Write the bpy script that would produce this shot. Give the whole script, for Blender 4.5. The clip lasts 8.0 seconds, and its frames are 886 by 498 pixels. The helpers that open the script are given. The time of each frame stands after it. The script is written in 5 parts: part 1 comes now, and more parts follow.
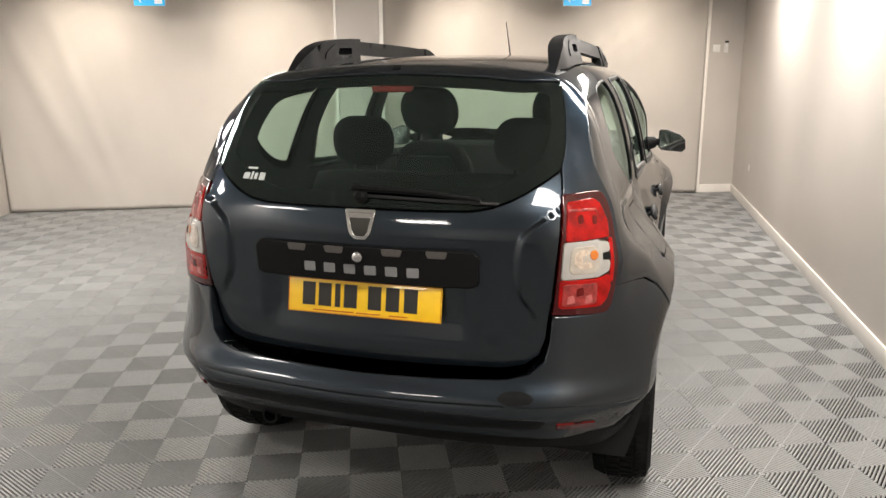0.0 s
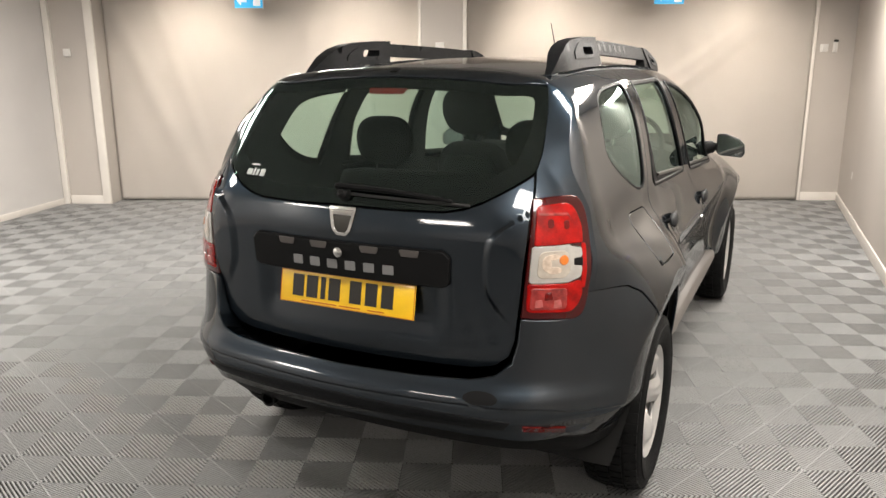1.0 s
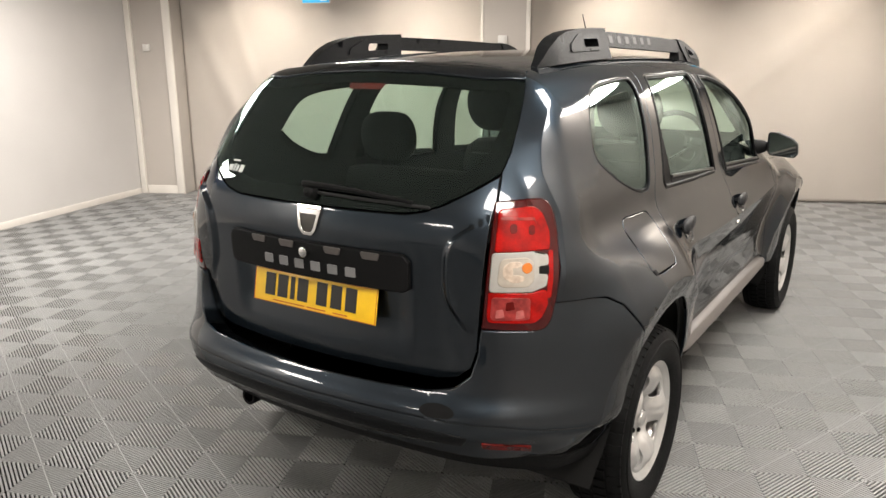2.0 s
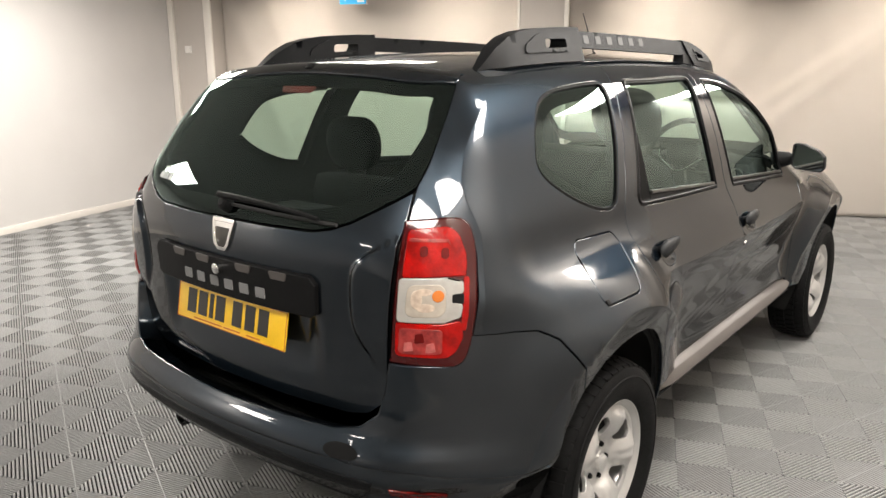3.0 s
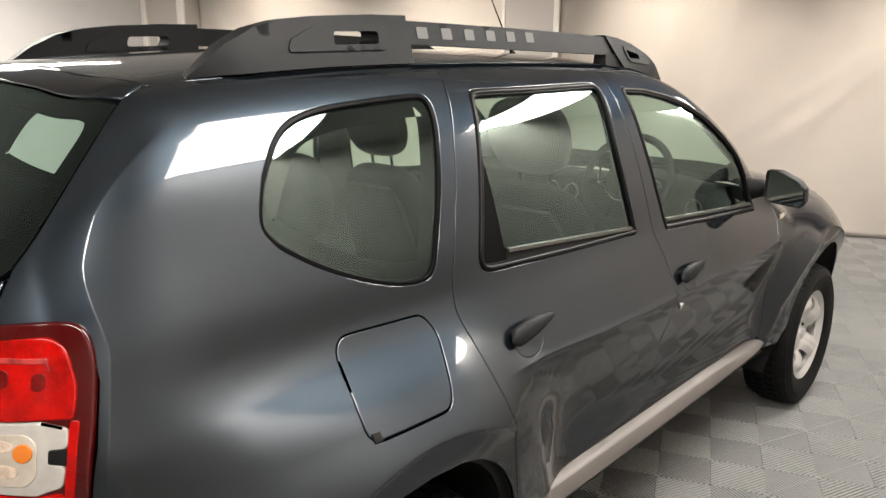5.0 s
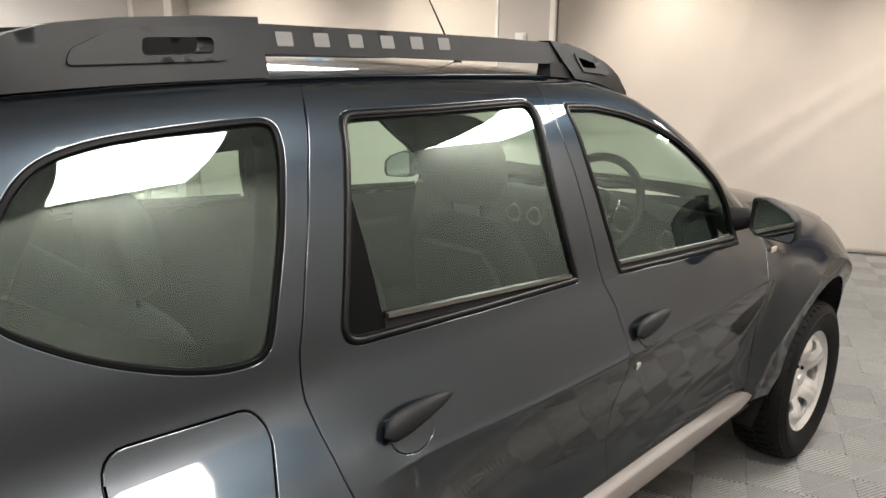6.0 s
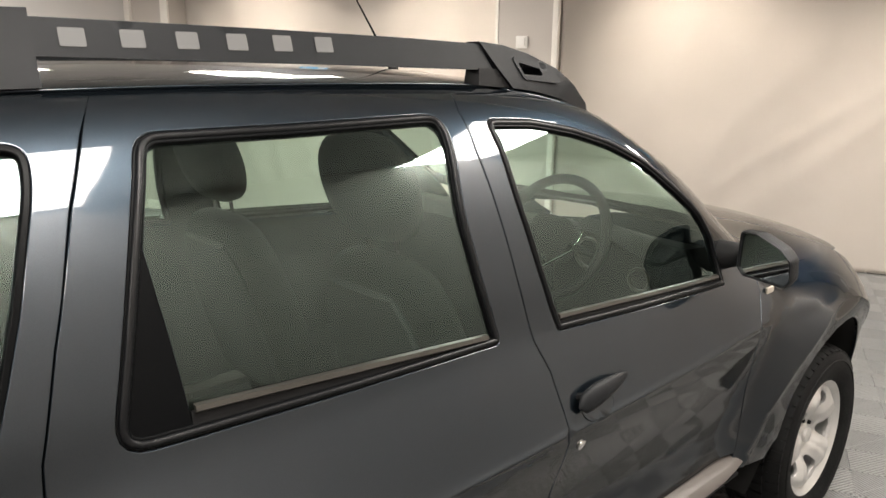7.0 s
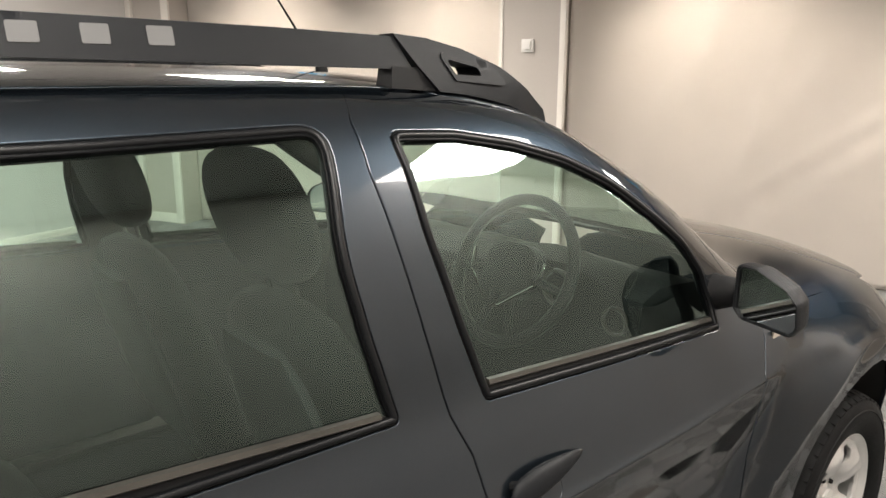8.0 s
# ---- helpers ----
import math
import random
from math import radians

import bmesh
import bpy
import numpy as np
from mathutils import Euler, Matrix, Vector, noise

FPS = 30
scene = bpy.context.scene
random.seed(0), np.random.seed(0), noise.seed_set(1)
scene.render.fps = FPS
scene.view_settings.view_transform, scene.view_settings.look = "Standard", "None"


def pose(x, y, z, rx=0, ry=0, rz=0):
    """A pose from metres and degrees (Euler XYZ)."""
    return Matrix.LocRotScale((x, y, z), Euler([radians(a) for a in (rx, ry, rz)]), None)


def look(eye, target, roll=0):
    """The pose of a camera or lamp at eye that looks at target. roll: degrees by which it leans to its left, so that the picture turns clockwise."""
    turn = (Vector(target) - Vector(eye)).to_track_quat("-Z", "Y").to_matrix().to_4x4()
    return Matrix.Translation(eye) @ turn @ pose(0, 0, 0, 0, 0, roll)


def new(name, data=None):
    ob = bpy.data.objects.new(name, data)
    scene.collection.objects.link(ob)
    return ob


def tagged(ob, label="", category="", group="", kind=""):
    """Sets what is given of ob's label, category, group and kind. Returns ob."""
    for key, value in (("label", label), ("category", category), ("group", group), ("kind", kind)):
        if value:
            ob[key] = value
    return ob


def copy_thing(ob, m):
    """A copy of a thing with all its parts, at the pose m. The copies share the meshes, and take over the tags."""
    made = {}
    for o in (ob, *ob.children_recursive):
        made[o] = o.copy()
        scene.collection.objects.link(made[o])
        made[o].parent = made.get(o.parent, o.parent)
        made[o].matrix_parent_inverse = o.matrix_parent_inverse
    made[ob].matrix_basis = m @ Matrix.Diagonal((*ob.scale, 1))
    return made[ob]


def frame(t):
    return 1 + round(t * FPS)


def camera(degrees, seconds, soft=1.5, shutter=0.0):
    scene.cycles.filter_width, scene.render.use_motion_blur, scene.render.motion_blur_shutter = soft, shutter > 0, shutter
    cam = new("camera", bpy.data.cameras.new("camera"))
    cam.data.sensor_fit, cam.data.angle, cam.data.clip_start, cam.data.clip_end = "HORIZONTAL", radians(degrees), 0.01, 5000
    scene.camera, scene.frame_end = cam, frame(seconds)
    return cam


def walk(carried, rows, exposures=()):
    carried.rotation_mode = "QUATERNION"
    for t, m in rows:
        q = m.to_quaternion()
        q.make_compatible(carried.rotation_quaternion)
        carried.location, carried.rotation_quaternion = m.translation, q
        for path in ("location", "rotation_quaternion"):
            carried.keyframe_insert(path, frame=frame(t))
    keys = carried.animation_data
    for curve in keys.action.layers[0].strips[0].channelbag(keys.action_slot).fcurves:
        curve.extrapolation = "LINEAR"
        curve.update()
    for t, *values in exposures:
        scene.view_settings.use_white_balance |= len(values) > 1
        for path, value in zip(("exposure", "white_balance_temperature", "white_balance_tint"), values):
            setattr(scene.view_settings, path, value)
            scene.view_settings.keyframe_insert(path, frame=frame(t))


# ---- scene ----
cam = camera(61.4, 8.0)
PATH = [
    (0, (0.899, -2.031, 1.579), (0.331, -0.172, 1.11), -0.4),
    (0.5, (1.113, -1.985, 1.578), (0.4, -0.176, 1.107), -0.3),
    (1, (1.318, -1.92, 1.592), (0.464, -0.173, 1.12), -0.2),
    (2.3, (1.667, -1.505, 1.59), (0.543, 0.077, 1.108), -0.3),
    (2.5, (1.712, -1.42, 1.574), (0.552, 0.137, 1.098), -0.2),
    (3, (1.803, -1.19, 1.586), (0.586, 0.323, 1.108), -0.1),
    (3.5, (1.835, -0.961, 1.582), (0.58, 0.52, 1.1), 0.1),
    (4, (1.843, -0.687, 1.593), (0.566, 0.772, 1.104), 0.3),
    (4.5, (1.846, -0.433, 1.596), (0.551, 1.009, 1.103), 0.3),
    (4.7, (1.842, -0.323, 1.602), (0.546, 1.118, 1.107), 0.4),
    (6, (1.783, 0.355, 1.638), (0.434, 1.746, 1.144), 0.6),
    (6.5, (1.74, 0.588, 1.639), (0.376, 1.965, 1.148), 0.7),
    (7, (1.714, 0.836, 1.641), (0.307, 2.173, 1.158), 0.7),
    (7.5, (1.677, 1.044, 1.629), (0.235, 2.348, 1.158), 0.5),
    (8, (1.612, 1.246, 1.624), (0.146, 2.525, 1.16), 0.2),
]
walk(cam, [(t, look(eye, target, roll)) for t, eye, target, roll in PATH])

# ---- light: an indoor hall without windows, lit by its ceiling panels, two of them added fill, and spots (built below) ----
world = bpy.data.worlds.new("world")
world.use_nodes = True
world.node_tree.nodes["Background"].inputs["Color"].default_value = (0.9, 0.85, 0.8, 1)
world.node_tree.nodes["Background"].inputs["Strength"].default_value = 0.02
scene.world = world
PANEL_LIGHT, SPOT_LIGHT = 37.0, 185.0

# ---- materials ----
def material(name, colour, rough=0.5, metal=0.0, coat=0.0, grain=0.0, grain_size=200.0, stain=0.0, stain_size=3.0, bump=0.0, bump_size=300.0, rough_vary=0.0, emit=0.0, spec=0.5, coords="Object"):
    """A principled surface, its colour varied at two scales, with fine relief."""
    mat = bpy.data.materials.new(name)
    mat.use_nodes = True
    nt = mat.node_tree
    bsdf = nt.nodes["Principled BSDF"]
    link = nt.links.new
    bsdf.inputs["Metallic"].default_value = metal
    bsdf.inputs["Roughness"].default_value = rough
    bsdf.inputs["Coat Weight"].default_value = coat
    bsdf.inputs["Coat Roughness"].default_value = 0.05
    bsdf.inputs["Coat IOR"].default_value = 1.5
    bsdf.inputs["Specular IOR Level"].default_value = spec
    bsdf.inputs["Base Color"].default_value = (*colour, 1)
    tc = nt.nodes.new("ShaderNodeTexCoord")
    def tex(size, detail=3.0):
        n = nt.nodes.new("ShaderNodeTexNoise")
        n.inputs["Scale"].default_value, n.inputs["Detail"].default_value = size, detail
        link(tc.outputs[coords], n.inputs["Vector"])
        return n
    if grain or stain:
        fac = None
        for amount, size in ((grain, grain_size), (stain, stain_size)):
            if not amount:
                continue
            n = tex(size)
            r = nt.nodes.new("ShaderNodeMapRange")
            r.inputs["From Min"].default_value, r.inputs["From Max"].default_value = 0.3, 0.7
            r.inputs["To Min"].default_value, r.inputs["To Max"].default_value = 1 - amount, 1 + amount
            link(n.outputs["Fac"], r.inputs["Value"])
            if fac is None:
                fac = r.outputs["Result"]
            else:
                m = nt.nodes.new("ShaderNodeMath")
                m.operation = "MULTIPLY"
                link(fac, m.inputs[0])
                link(r.outputs["Result"], m.inputs[1])
                fac = m.outputs["Value"]
        v = nt.nodes.new("ShaderNodeVectorMath")
        v.operation = "SCALE"
        v.inputs[0].default_value = colour
        link(fac, v.inputs["Scale"])
        link(v.outputs["Vector"], bsdf.inputs["Base Color"])
    if rough_vary:
        n = tex(stain_size * 1.7)
        r = nt.nodes.new("ShaderNodeMapRange")
        r.inputs["To Min"].default_value, r.inputs["To Max"].default_value = rough - rough_vary, rough + rough_vary
        link(n.outputs["Fac"], r.inputs["Value"])
        link(r.outputs["Result"], bsdf.inputs["Roughness"])
    if bump:
        n = tex(bump_size, 2.0)
        b = nt.nodes.new("ShaderNodeBump")
        b.inputs["Strength"].default_value, b.inputs["Distance"].default_value = bump, 0.002
        link(n.outputs["Fac"], b.inputs["Height"])
        link(b.outputs["Normal"], bsdf.inputs["Normal"])
    if emit:
        bsdf.inputs["Emission Color"].default_value = (*colour, 1)
        bsdf.inputs["Emission Strength"].default_value = emit
    return mat


def pane(name, tint, gloss=1.0, rough=0.0, base=0.09):
    """A thin pane: tinted see-through, with the mirror gloss of glass."""
    mat = bpy.data.materials.new(name)
    mat.use_nodes = True
    nt = mat.node_tree
    nt.nodes.remove(nt.nodes["Principled BSDF"])
    a, b, m, f, power, scale, add = (nt.nodes.new("ShaderNode" + k) for k in ("BsdfTransparent", "BsdfGlossy", "MixShader", "LayerWeight", "Math", "Math", "Math"))
    a.inputs["Color"].default_value = (*tint, 1)
    b.inputs["Roughness"].default_value = rough
    b.inputs["Color"].default_value = (0.76 * gloss, 0.95 * gloss, 0.90 * gloss, 1)
    f.inputs["Blend"].default_value = 0.5
    # gloss of a pane with two faces, rising to a mirror at a glancing angle
    power.operation, power.inputs[1].default_value = "POWER", 5.0
    scale.operation, scale.inputs[1].default_value = "MULTIPLY", 0.92
    add.operation, add.inputs[1].default_value = "ADD", base
    nt.links.new(f.outputs["Facing"], power.inputs[0])
    nt.links.new(power.outputs["Value"], scale.inputs[0])
    nt.links.new(scale.outputs["Value"], add.inputs[0])
    nt.links.new(add.outputs["Value"], m.inputs["Fac"])
    nt.links.new(a.outputs["BSDF"], m.inputs[1])
    nt.links.new(b.outputs["BSDF"], m.inputs[2])
    nt.links.new(m.outputs["Shader"], nt.nodes["Material Output"].inputs["Surface"])
    return mat


PAINT = material("metallic_grey_paint", (0.025, 0.0335, 0.043), 0.40, 1.0, coat=1.0, grain=0.12, grain_size=900, stain=0.03, stain_size=4)
PAINT.node_tree.nodes["Principled BSDF"].inputs["Coat IOR"].default_value = 1.52
PAINT.node_tree.nodes["Principled BSDF"].inputs["Coat Roughness"].default_value = 0.05
PAINT.node_tree.nodes["Principled BSDF"].inputs["Specular Tint"].default_value = (0.14, 0.17, 0.20, 1)
PLASTIC = material("black_plastic", (0.006, 0.006, 0.0063), 0.55, spec=0.12, grain=0.15, grain_size=400, bump=0.25, bump_size=900)
GLOSS_BLACK = material("gloss_black", (0.006, 0.006, 0.007), 0.08, coat=0.5)
RAIL = material("satin_grey_rail", (0.0064, 0.007, 0.008), 0.46, 0.0, spec=0.13, grain=0.08, grain_size=700, stain=0.08, stain_size=9, bump=0.2, bump_size=1200)
RUBBER = material("rubber", (0.014, 0.014, 0.014), 0.62, grain=0.2, grain_size=60, stain=0.25, stain_size=12, bump=0.3, bump_size=500)
SEAL = material("rubber_seal", (0.0018, 0.002, 0.0023), 0.4, spec=0.06)
BEAD = material("rubber_lip", (0.0025, 0.0028, 0.0034), 0.38, spec=0.2)
FRIT = material("black_glass_border", (0.0015, 0.0016, 0.0018), 0.9, spec=0.0)
RAIL_LETTER = material("grey_letter", (0.085, 0.085, 0.085), 0.5, spec=0.2)
TYRE = material("tyre_rubber", (0.0055, 0.0055, 0.0056), 0.65, spec=0.12, grain=0.2, grain_size=80, stain=0.35, stain_size=14, bump=0.3, bump_size=400)
DARK = material("dark_void", (0.004, 0.004, 0.004), 0.9)
SILVER = material("silver_wheel_paint", (0.60, 0.59, 0.575), 0.28, 0.6, coat=0.4, grain=0.05, grain_size=500, stain=0.08, stain_size=15)
TRIM = material("silver_sill_plastic", (0.095, 0.085, 0.079), 0.42, 0.2, grain=0.05, grain_size=600, stain=0.08, stain_size=7)
CHROME = material("chrome", (0.75, 0.74, 0.72), 0.12, 1.0, stain=0.05, stain_size=60)
STEEL = material("window_strip", (0.062, 0.059, 0.053), 0.33, 0.7, stain=0.1, stain_size=12)
MIRROR = material("mirror_glass", (0.48, 0.50, 0.50), 0.03, 1.0)
RED = material("red_lens", (0.30, 0.002, 0.001), 0.12, spec=0.2, coat=0.35, grain=0.12, grain_size=160, stain=0.35, stain_size=26, bump=0.25, bump_size=160)
DULL_RED = material("dull_red_lens", (0.16, 0.018, 0.014), 0.25, stain=0.15, stain_size=40)
DARK_RED = material("dark_red_lens", (0.045, 0.001, 0.001), 0.08, spec=0.3, coat=0.5)
DEEP_RED = material("deep_red_lens", (0.10, 0.002, 0.0015), 0.12, spec=0.3, coat=0.2, stain=0.2, stain_size=40)
# The next two are brighter lens colours, for glints painted on the tail lamps.
PINK_SHINE = material("pale_lens_facet", (0.42, 0.10, 0.09), 0.12, spec=0.4, coat=1.0, stain=0.2, stain_size=60)
LENS_SHINE = material("clear_lens_facet", (0.50, 0.40, 0.32), 0.10, coat=1.0, stain=0.25, stain_size=60)
PINK = material("red_clear_lens", (0.27, 0.030, 0.027), 0.12, spec=0.3, coat=0.5, stain=0.40, stain_size=45, bump=0.5, bump_size=120)
WHITE_LENS = material("clear_lens", (0.40, 0.355, 0.30), 0.10, coat=1.0, stain=0.14, stain_size=30)
LENS_FRAME = material("lens_frame", (0.36, 0.345, 0.32), 0.15, coat=1.0, stain=0.08, stain_size=40)
AMBER = material("amber_bulb", (0.55, 0.15, 0.015), 0.12, coat=1.0)
PLATE = material("yellow_plate", (0.88, 0.54, 0.012), 0.30, coat=0.3, grain=0.04, grain_size=300, stain=0.05, stain_size=20)
INK = material("black_ink", (0.02, 0.018, 0.016), 0.35)
LETTER = material("silver_letter", (0.24, 0.24, 0.24), 0.35, 0.2)
STICKER = material("white_sticker", (0.62, 0.66, 0.64), 0.5)
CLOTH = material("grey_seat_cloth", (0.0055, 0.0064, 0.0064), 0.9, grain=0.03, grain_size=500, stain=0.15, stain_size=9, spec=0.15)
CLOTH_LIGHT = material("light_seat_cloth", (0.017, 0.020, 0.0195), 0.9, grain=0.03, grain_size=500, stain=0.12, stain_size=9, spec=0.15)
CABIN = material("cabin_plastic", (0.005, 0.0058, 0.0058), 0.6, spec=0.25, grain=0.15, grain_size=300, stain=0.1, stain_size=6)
HEADLINER = material("headliner", (0.06, 0.062, 0.058), 0.9, grain=0.1, grain_size=300)
TAIL_GLASS = pane("tinted_glass", (0.68, 0.82, 0.76), base=0.08)
DOOR_GLASS = pane("door_glass", (0.74, 0.87, 0.80), base=0.09)


# ---- tools ----
def finish(name, mesh, mat, parent=None, label="", smooth=False):
    ob = new(name, mesh)
    if mat:
        mesh.materials.append(mat)
    if smooth:
        mesh.shade_smooth()
    if parent:
        ob.parent = parent
    if label:
        ob["label"] = label
    return ob


def part(name, bm, mat, parent=None, label="", smooth=True, angle=35):
    mesh = bpy.data.meshes.new(name)
    bmesh.ops.recalc_face_normals(bm, faces=bm.faces)
    for e in bm.edges:
        e.smooth = e.is_manifold and e.calc_face_angle(0) < radians(angle)
    for f in bm.faces:
        f.smooth = smooth
    bm.to_mesh(mesh)
    bm.free()
    return finish(name, mesh, mat, parent, label)


def thing(name, label, category, group="", kind="", at=None):
    ob = new(name)
    ob.empty_display_size = 0.1
    if at is not None:
        ob.matrix_world = at
    return tagged(ob, label, category, group, kind)


COMPONENTS = []


def component(name, label="", at=None):
    """A part of the car that has pieces of its own; settle() makes its first piece their parent."""
    ob = new(name)
    ob.parent = CAR
    if at is not None:
        ob.matrix_world = at
    ob["label"] = label
    COMPONENTS.append(ob)
    return ob


def settle(ob):
    pieces = list(ob.children)
    root = pieces[0]
    name, label, m = ob.name.split(".")[0], ob["label"], ob.matrix_basis.copy()
    bpy.data.objects.remove(ob)
    root.name = name
    root["label"] = label
    root.parent, root.matrix_basis = CAR, m
    for q in pieces[1:]:
        q.parent = root
    return root


def box(bm, x0, x1, y0, y1, z0, z1, bevel=0.0, m=None, segments=2):
    made = bmesh.ops.create_cube(bm, size=1)["verts"]
    for v in made:
        v.co = Vector((x0 + (v.co.x + 0.5) * (x1 - x0), y0 + (v.co.y + 0.5) * (y1 - y0), z0 + (v.co.z + 0.5) * (z1 - z0)))
    if bevel:
        edges = list({e for v in made for e in v.link_edges})
        r = bmesh.ops.bevel(bm, geom=edges, offset=bevel, segments=segments, profile=0.6, affect="EDGES")
        made = list({v for f in r["faces"] for v in f.verts} | {v for v in made if v.is_valid})
    if m is not None:
        bmesh.ops.transform(bm, matrix=m, verts=made)
    return made


def box_part(name, x0, x1, y0, y1, z0, z1, mat, parent, bevel=0.004, m=None, label="", segments=2):
    bm = bmesh.new()
    box(bm, x0, x1, y0, y1, z0, z1, bevel, m, segments)
    return part(name, bm, mat, parent, label)


def loft(bm, rings, closed=True, caps=True):
    """Skins a row of rings of equally many places."""
    vs = [[bm.verts.new(p) for p in ring] for ring in rings]
    n = len(vs[0])
    for a, b in zip(vs, vs[1:]):
        for i in range(n if closed else n - 1):
            j = (i + 1) % n
            bm.faces.new((a[i], a[j], b[j], b[i]))
    if caps and closed:
        bm.faces.new(vs[0][::-1])
        bm.faces.new(vs[-1])
    return vs


def tube(bm, path, r, n=10, caps=True):
    path = [Vector(p) for p in path]
    radii = r if isinstance(r, (list, tuple)) else [r] * len(path)
    rings, up = [], Vector((0, 0, 1))
    for i, p in enumerate(path):
        d = (path[min(i + 1, len(path) - 1)] - path[max(i - 1, 0)]).normalized()
        a = d.cross(up if abs(d.z) < 0.9 else Vector((1, 0, 0))).normalized()
        b = d.cross(a)
        rings.append([p + (a * math.cos(k * math.tau / n) + b * math.sin(k * math.tau / n)) * radii[i] for k in range(n)])
    loft(bm, rings, True, caps)


def revolve(bm, profile, n=48, axis="x"):
    """Turns a profile of (radius, along) about the x axis."""
    rings = []
    for k in range(n):
        a = k * math.tau / n
        rings.append([(s, r * math.cos(a), r * math.sin(a)) for r, s in profile])
    vs = [[bm.verts.new(p) for p in ring] for ring in rings]
    for i in range(n):
        a, b = vs[i], vs[(i + 1) % n]
        for k in range(len(profile) - 1):
            bm.faces.new((a[k], a[k + 1], b[k + 1], b[k]))


def superring(cx, cy, a, b, n=24, power=3.0):
    out = []
    for k in range(n):
        t = k * math.tau / n
        c, s = math.cos(t), math.sin(t)
        out.append((cx + a * math.copysign(abs(c) ** (2 / power), c), cy + b * math.copysign(abs(s) ** (2 / power), s)))
    return out


def rounded(points, r, n=5):
    """A closed outline with its corners rounded; r is one radius or one for each corner."""
    pts = [np.array(p, float) for p in points]
    out = []
    for i, p in enumerate(pts):
        a, b = pts[i - 1] - p, pts[(i + 1) % len(pts)] - p
        la, lb = np.linalg.norm(a), np.linalg.norm(b)
        a, b = a / la, b / lb
        rad = r[i] if isinstance(r, (list, tuple)) else r
        half = math.acos(float(np.clip(a.dot(b), -0.9999, 0.9999))) / 2
        cut = min(rad / math.tan(half), 0.48 * la, 0.48 * lb) if rad > 0 else 0
        if cut < 1e-5:
            out.append(p)
            continue
        for k in range(n + 1):
            t = k / n
            out.append((1 - t) ** 2 * (p + a * cut) + 2 * t * (1 - t) * p + t * t * (p + b * cut))
    return np.array(out)


def softened(points, rounds=3):
    """A closed outline with every corner cut again and again into a curve."""
    p = np.array(points, float)
    for _ in range(rounds):
        q = np.roll(p, -1, 0)
        p = np.stack([0.75 * p + 0.25 * q, 0.25 * p + 0.75 * q], 1).reshape(-1, 2)
    return p


def resample(loop, h):
    out = []
    for a, b in zip(loop, np.roll(loop, -1, 0)):
        n = max(1, int(math.ceil(np.linalg.norm(b - a) / h)))
        out += [a + (b - a) * k / n for k in range(n)]
    return np.array(out)


def inside(points, loop):
    x, y = points[:, 0], points[:, 1]
    c = np.zeros(len(points), bool)
    for (x0, y0), (x1, y1) in zip(loop, np.roll(loop, -1, 0)):
        if y0 != y1:
            c ^= ((y0 > y) != (y1 > y)) & (x < (x1 - x0) * (y - y0) / (y1 - y0) + x0)
    return c


def offset_loop(loop, d):
    """Moves an outline inwards by d (outwards if below nought)."""
    area = np.sum(loop[:, 0] * np.roll(loop[:, 1], -1) - np.roll(loop[:, 0], -1) * loop[:, 1])
    t = np.roll(loop, -1, 0) - np.roll(loop, 1, 0)
    t /= np.maximum(np.linalg.norm(t, axis=1, keepdims=True), 1e-9)
    n = np.stack([-t[:, 1], t[:, 0]], 1) * (1 if area > 0 else -1)
    return loop + n * d


def fill(loop, holes, h, lines=()):
    """Triangles that fill an outline less its holes, with places about h apart."""
    from mathutils.geometry import delaunay_2d_cdt
    loops = [resample(np.asarray(l), h) for l in (loop, *holes)]
    pts, edges = [], []
    for l in loops:
        s = len(pts)
        pts += list(l)
        edges += [(s + i, s + (i + 1) % len(l)) for i in range(len(l))]
    for l in lines:
        s = len(pts)
        pts += [np.asarray(p, float) for p in l]
        edges += [(s + i, s + i + 1) for i in range(len(l) - 1)]
    lo, hi = loops[0].min(0), loops[0].max(0)
    gx, gy = np.meshgrid(np.arange(lo[0] + h / 2, hi[0], h), np.arange(lo[1] + h / 2, hi[1], h))
    gx = gx + (np.arange(gx.shape[0]) % 2)[:, None] * h / 2
    g = np.stack([gx.ravel(), gy.ravel()], 1)
    keep = inside(g, loops[0])
    for l in loops[1:]:
        keep &= ~inside(g, l)
    g = g[keep]
    edge = np.array(pts)
    if len(g):
        near = np.array([np.min(np.sum((edge - q) ** 2, 1)) for q in g])
        g = g[near > (0.45 * h) ** 2]
    pts += list(g)
    vs, _, faces, *_ = delaunay_2d_cdt([Vector((float(p[0]), float(p[1]))) for p in pts], edges, [], 0, 1e-6)
    v = np.array([(p.x, p.y) for p in vs])
    f = np.array([list(t) for t in faces if len(t) == 3])
    mid = v[f].mean(1)
    ok = inside(mid, loops[0])
    for l in loops[1:]:
        ok &= ~inside(mid, l)
    return v, f[ok]


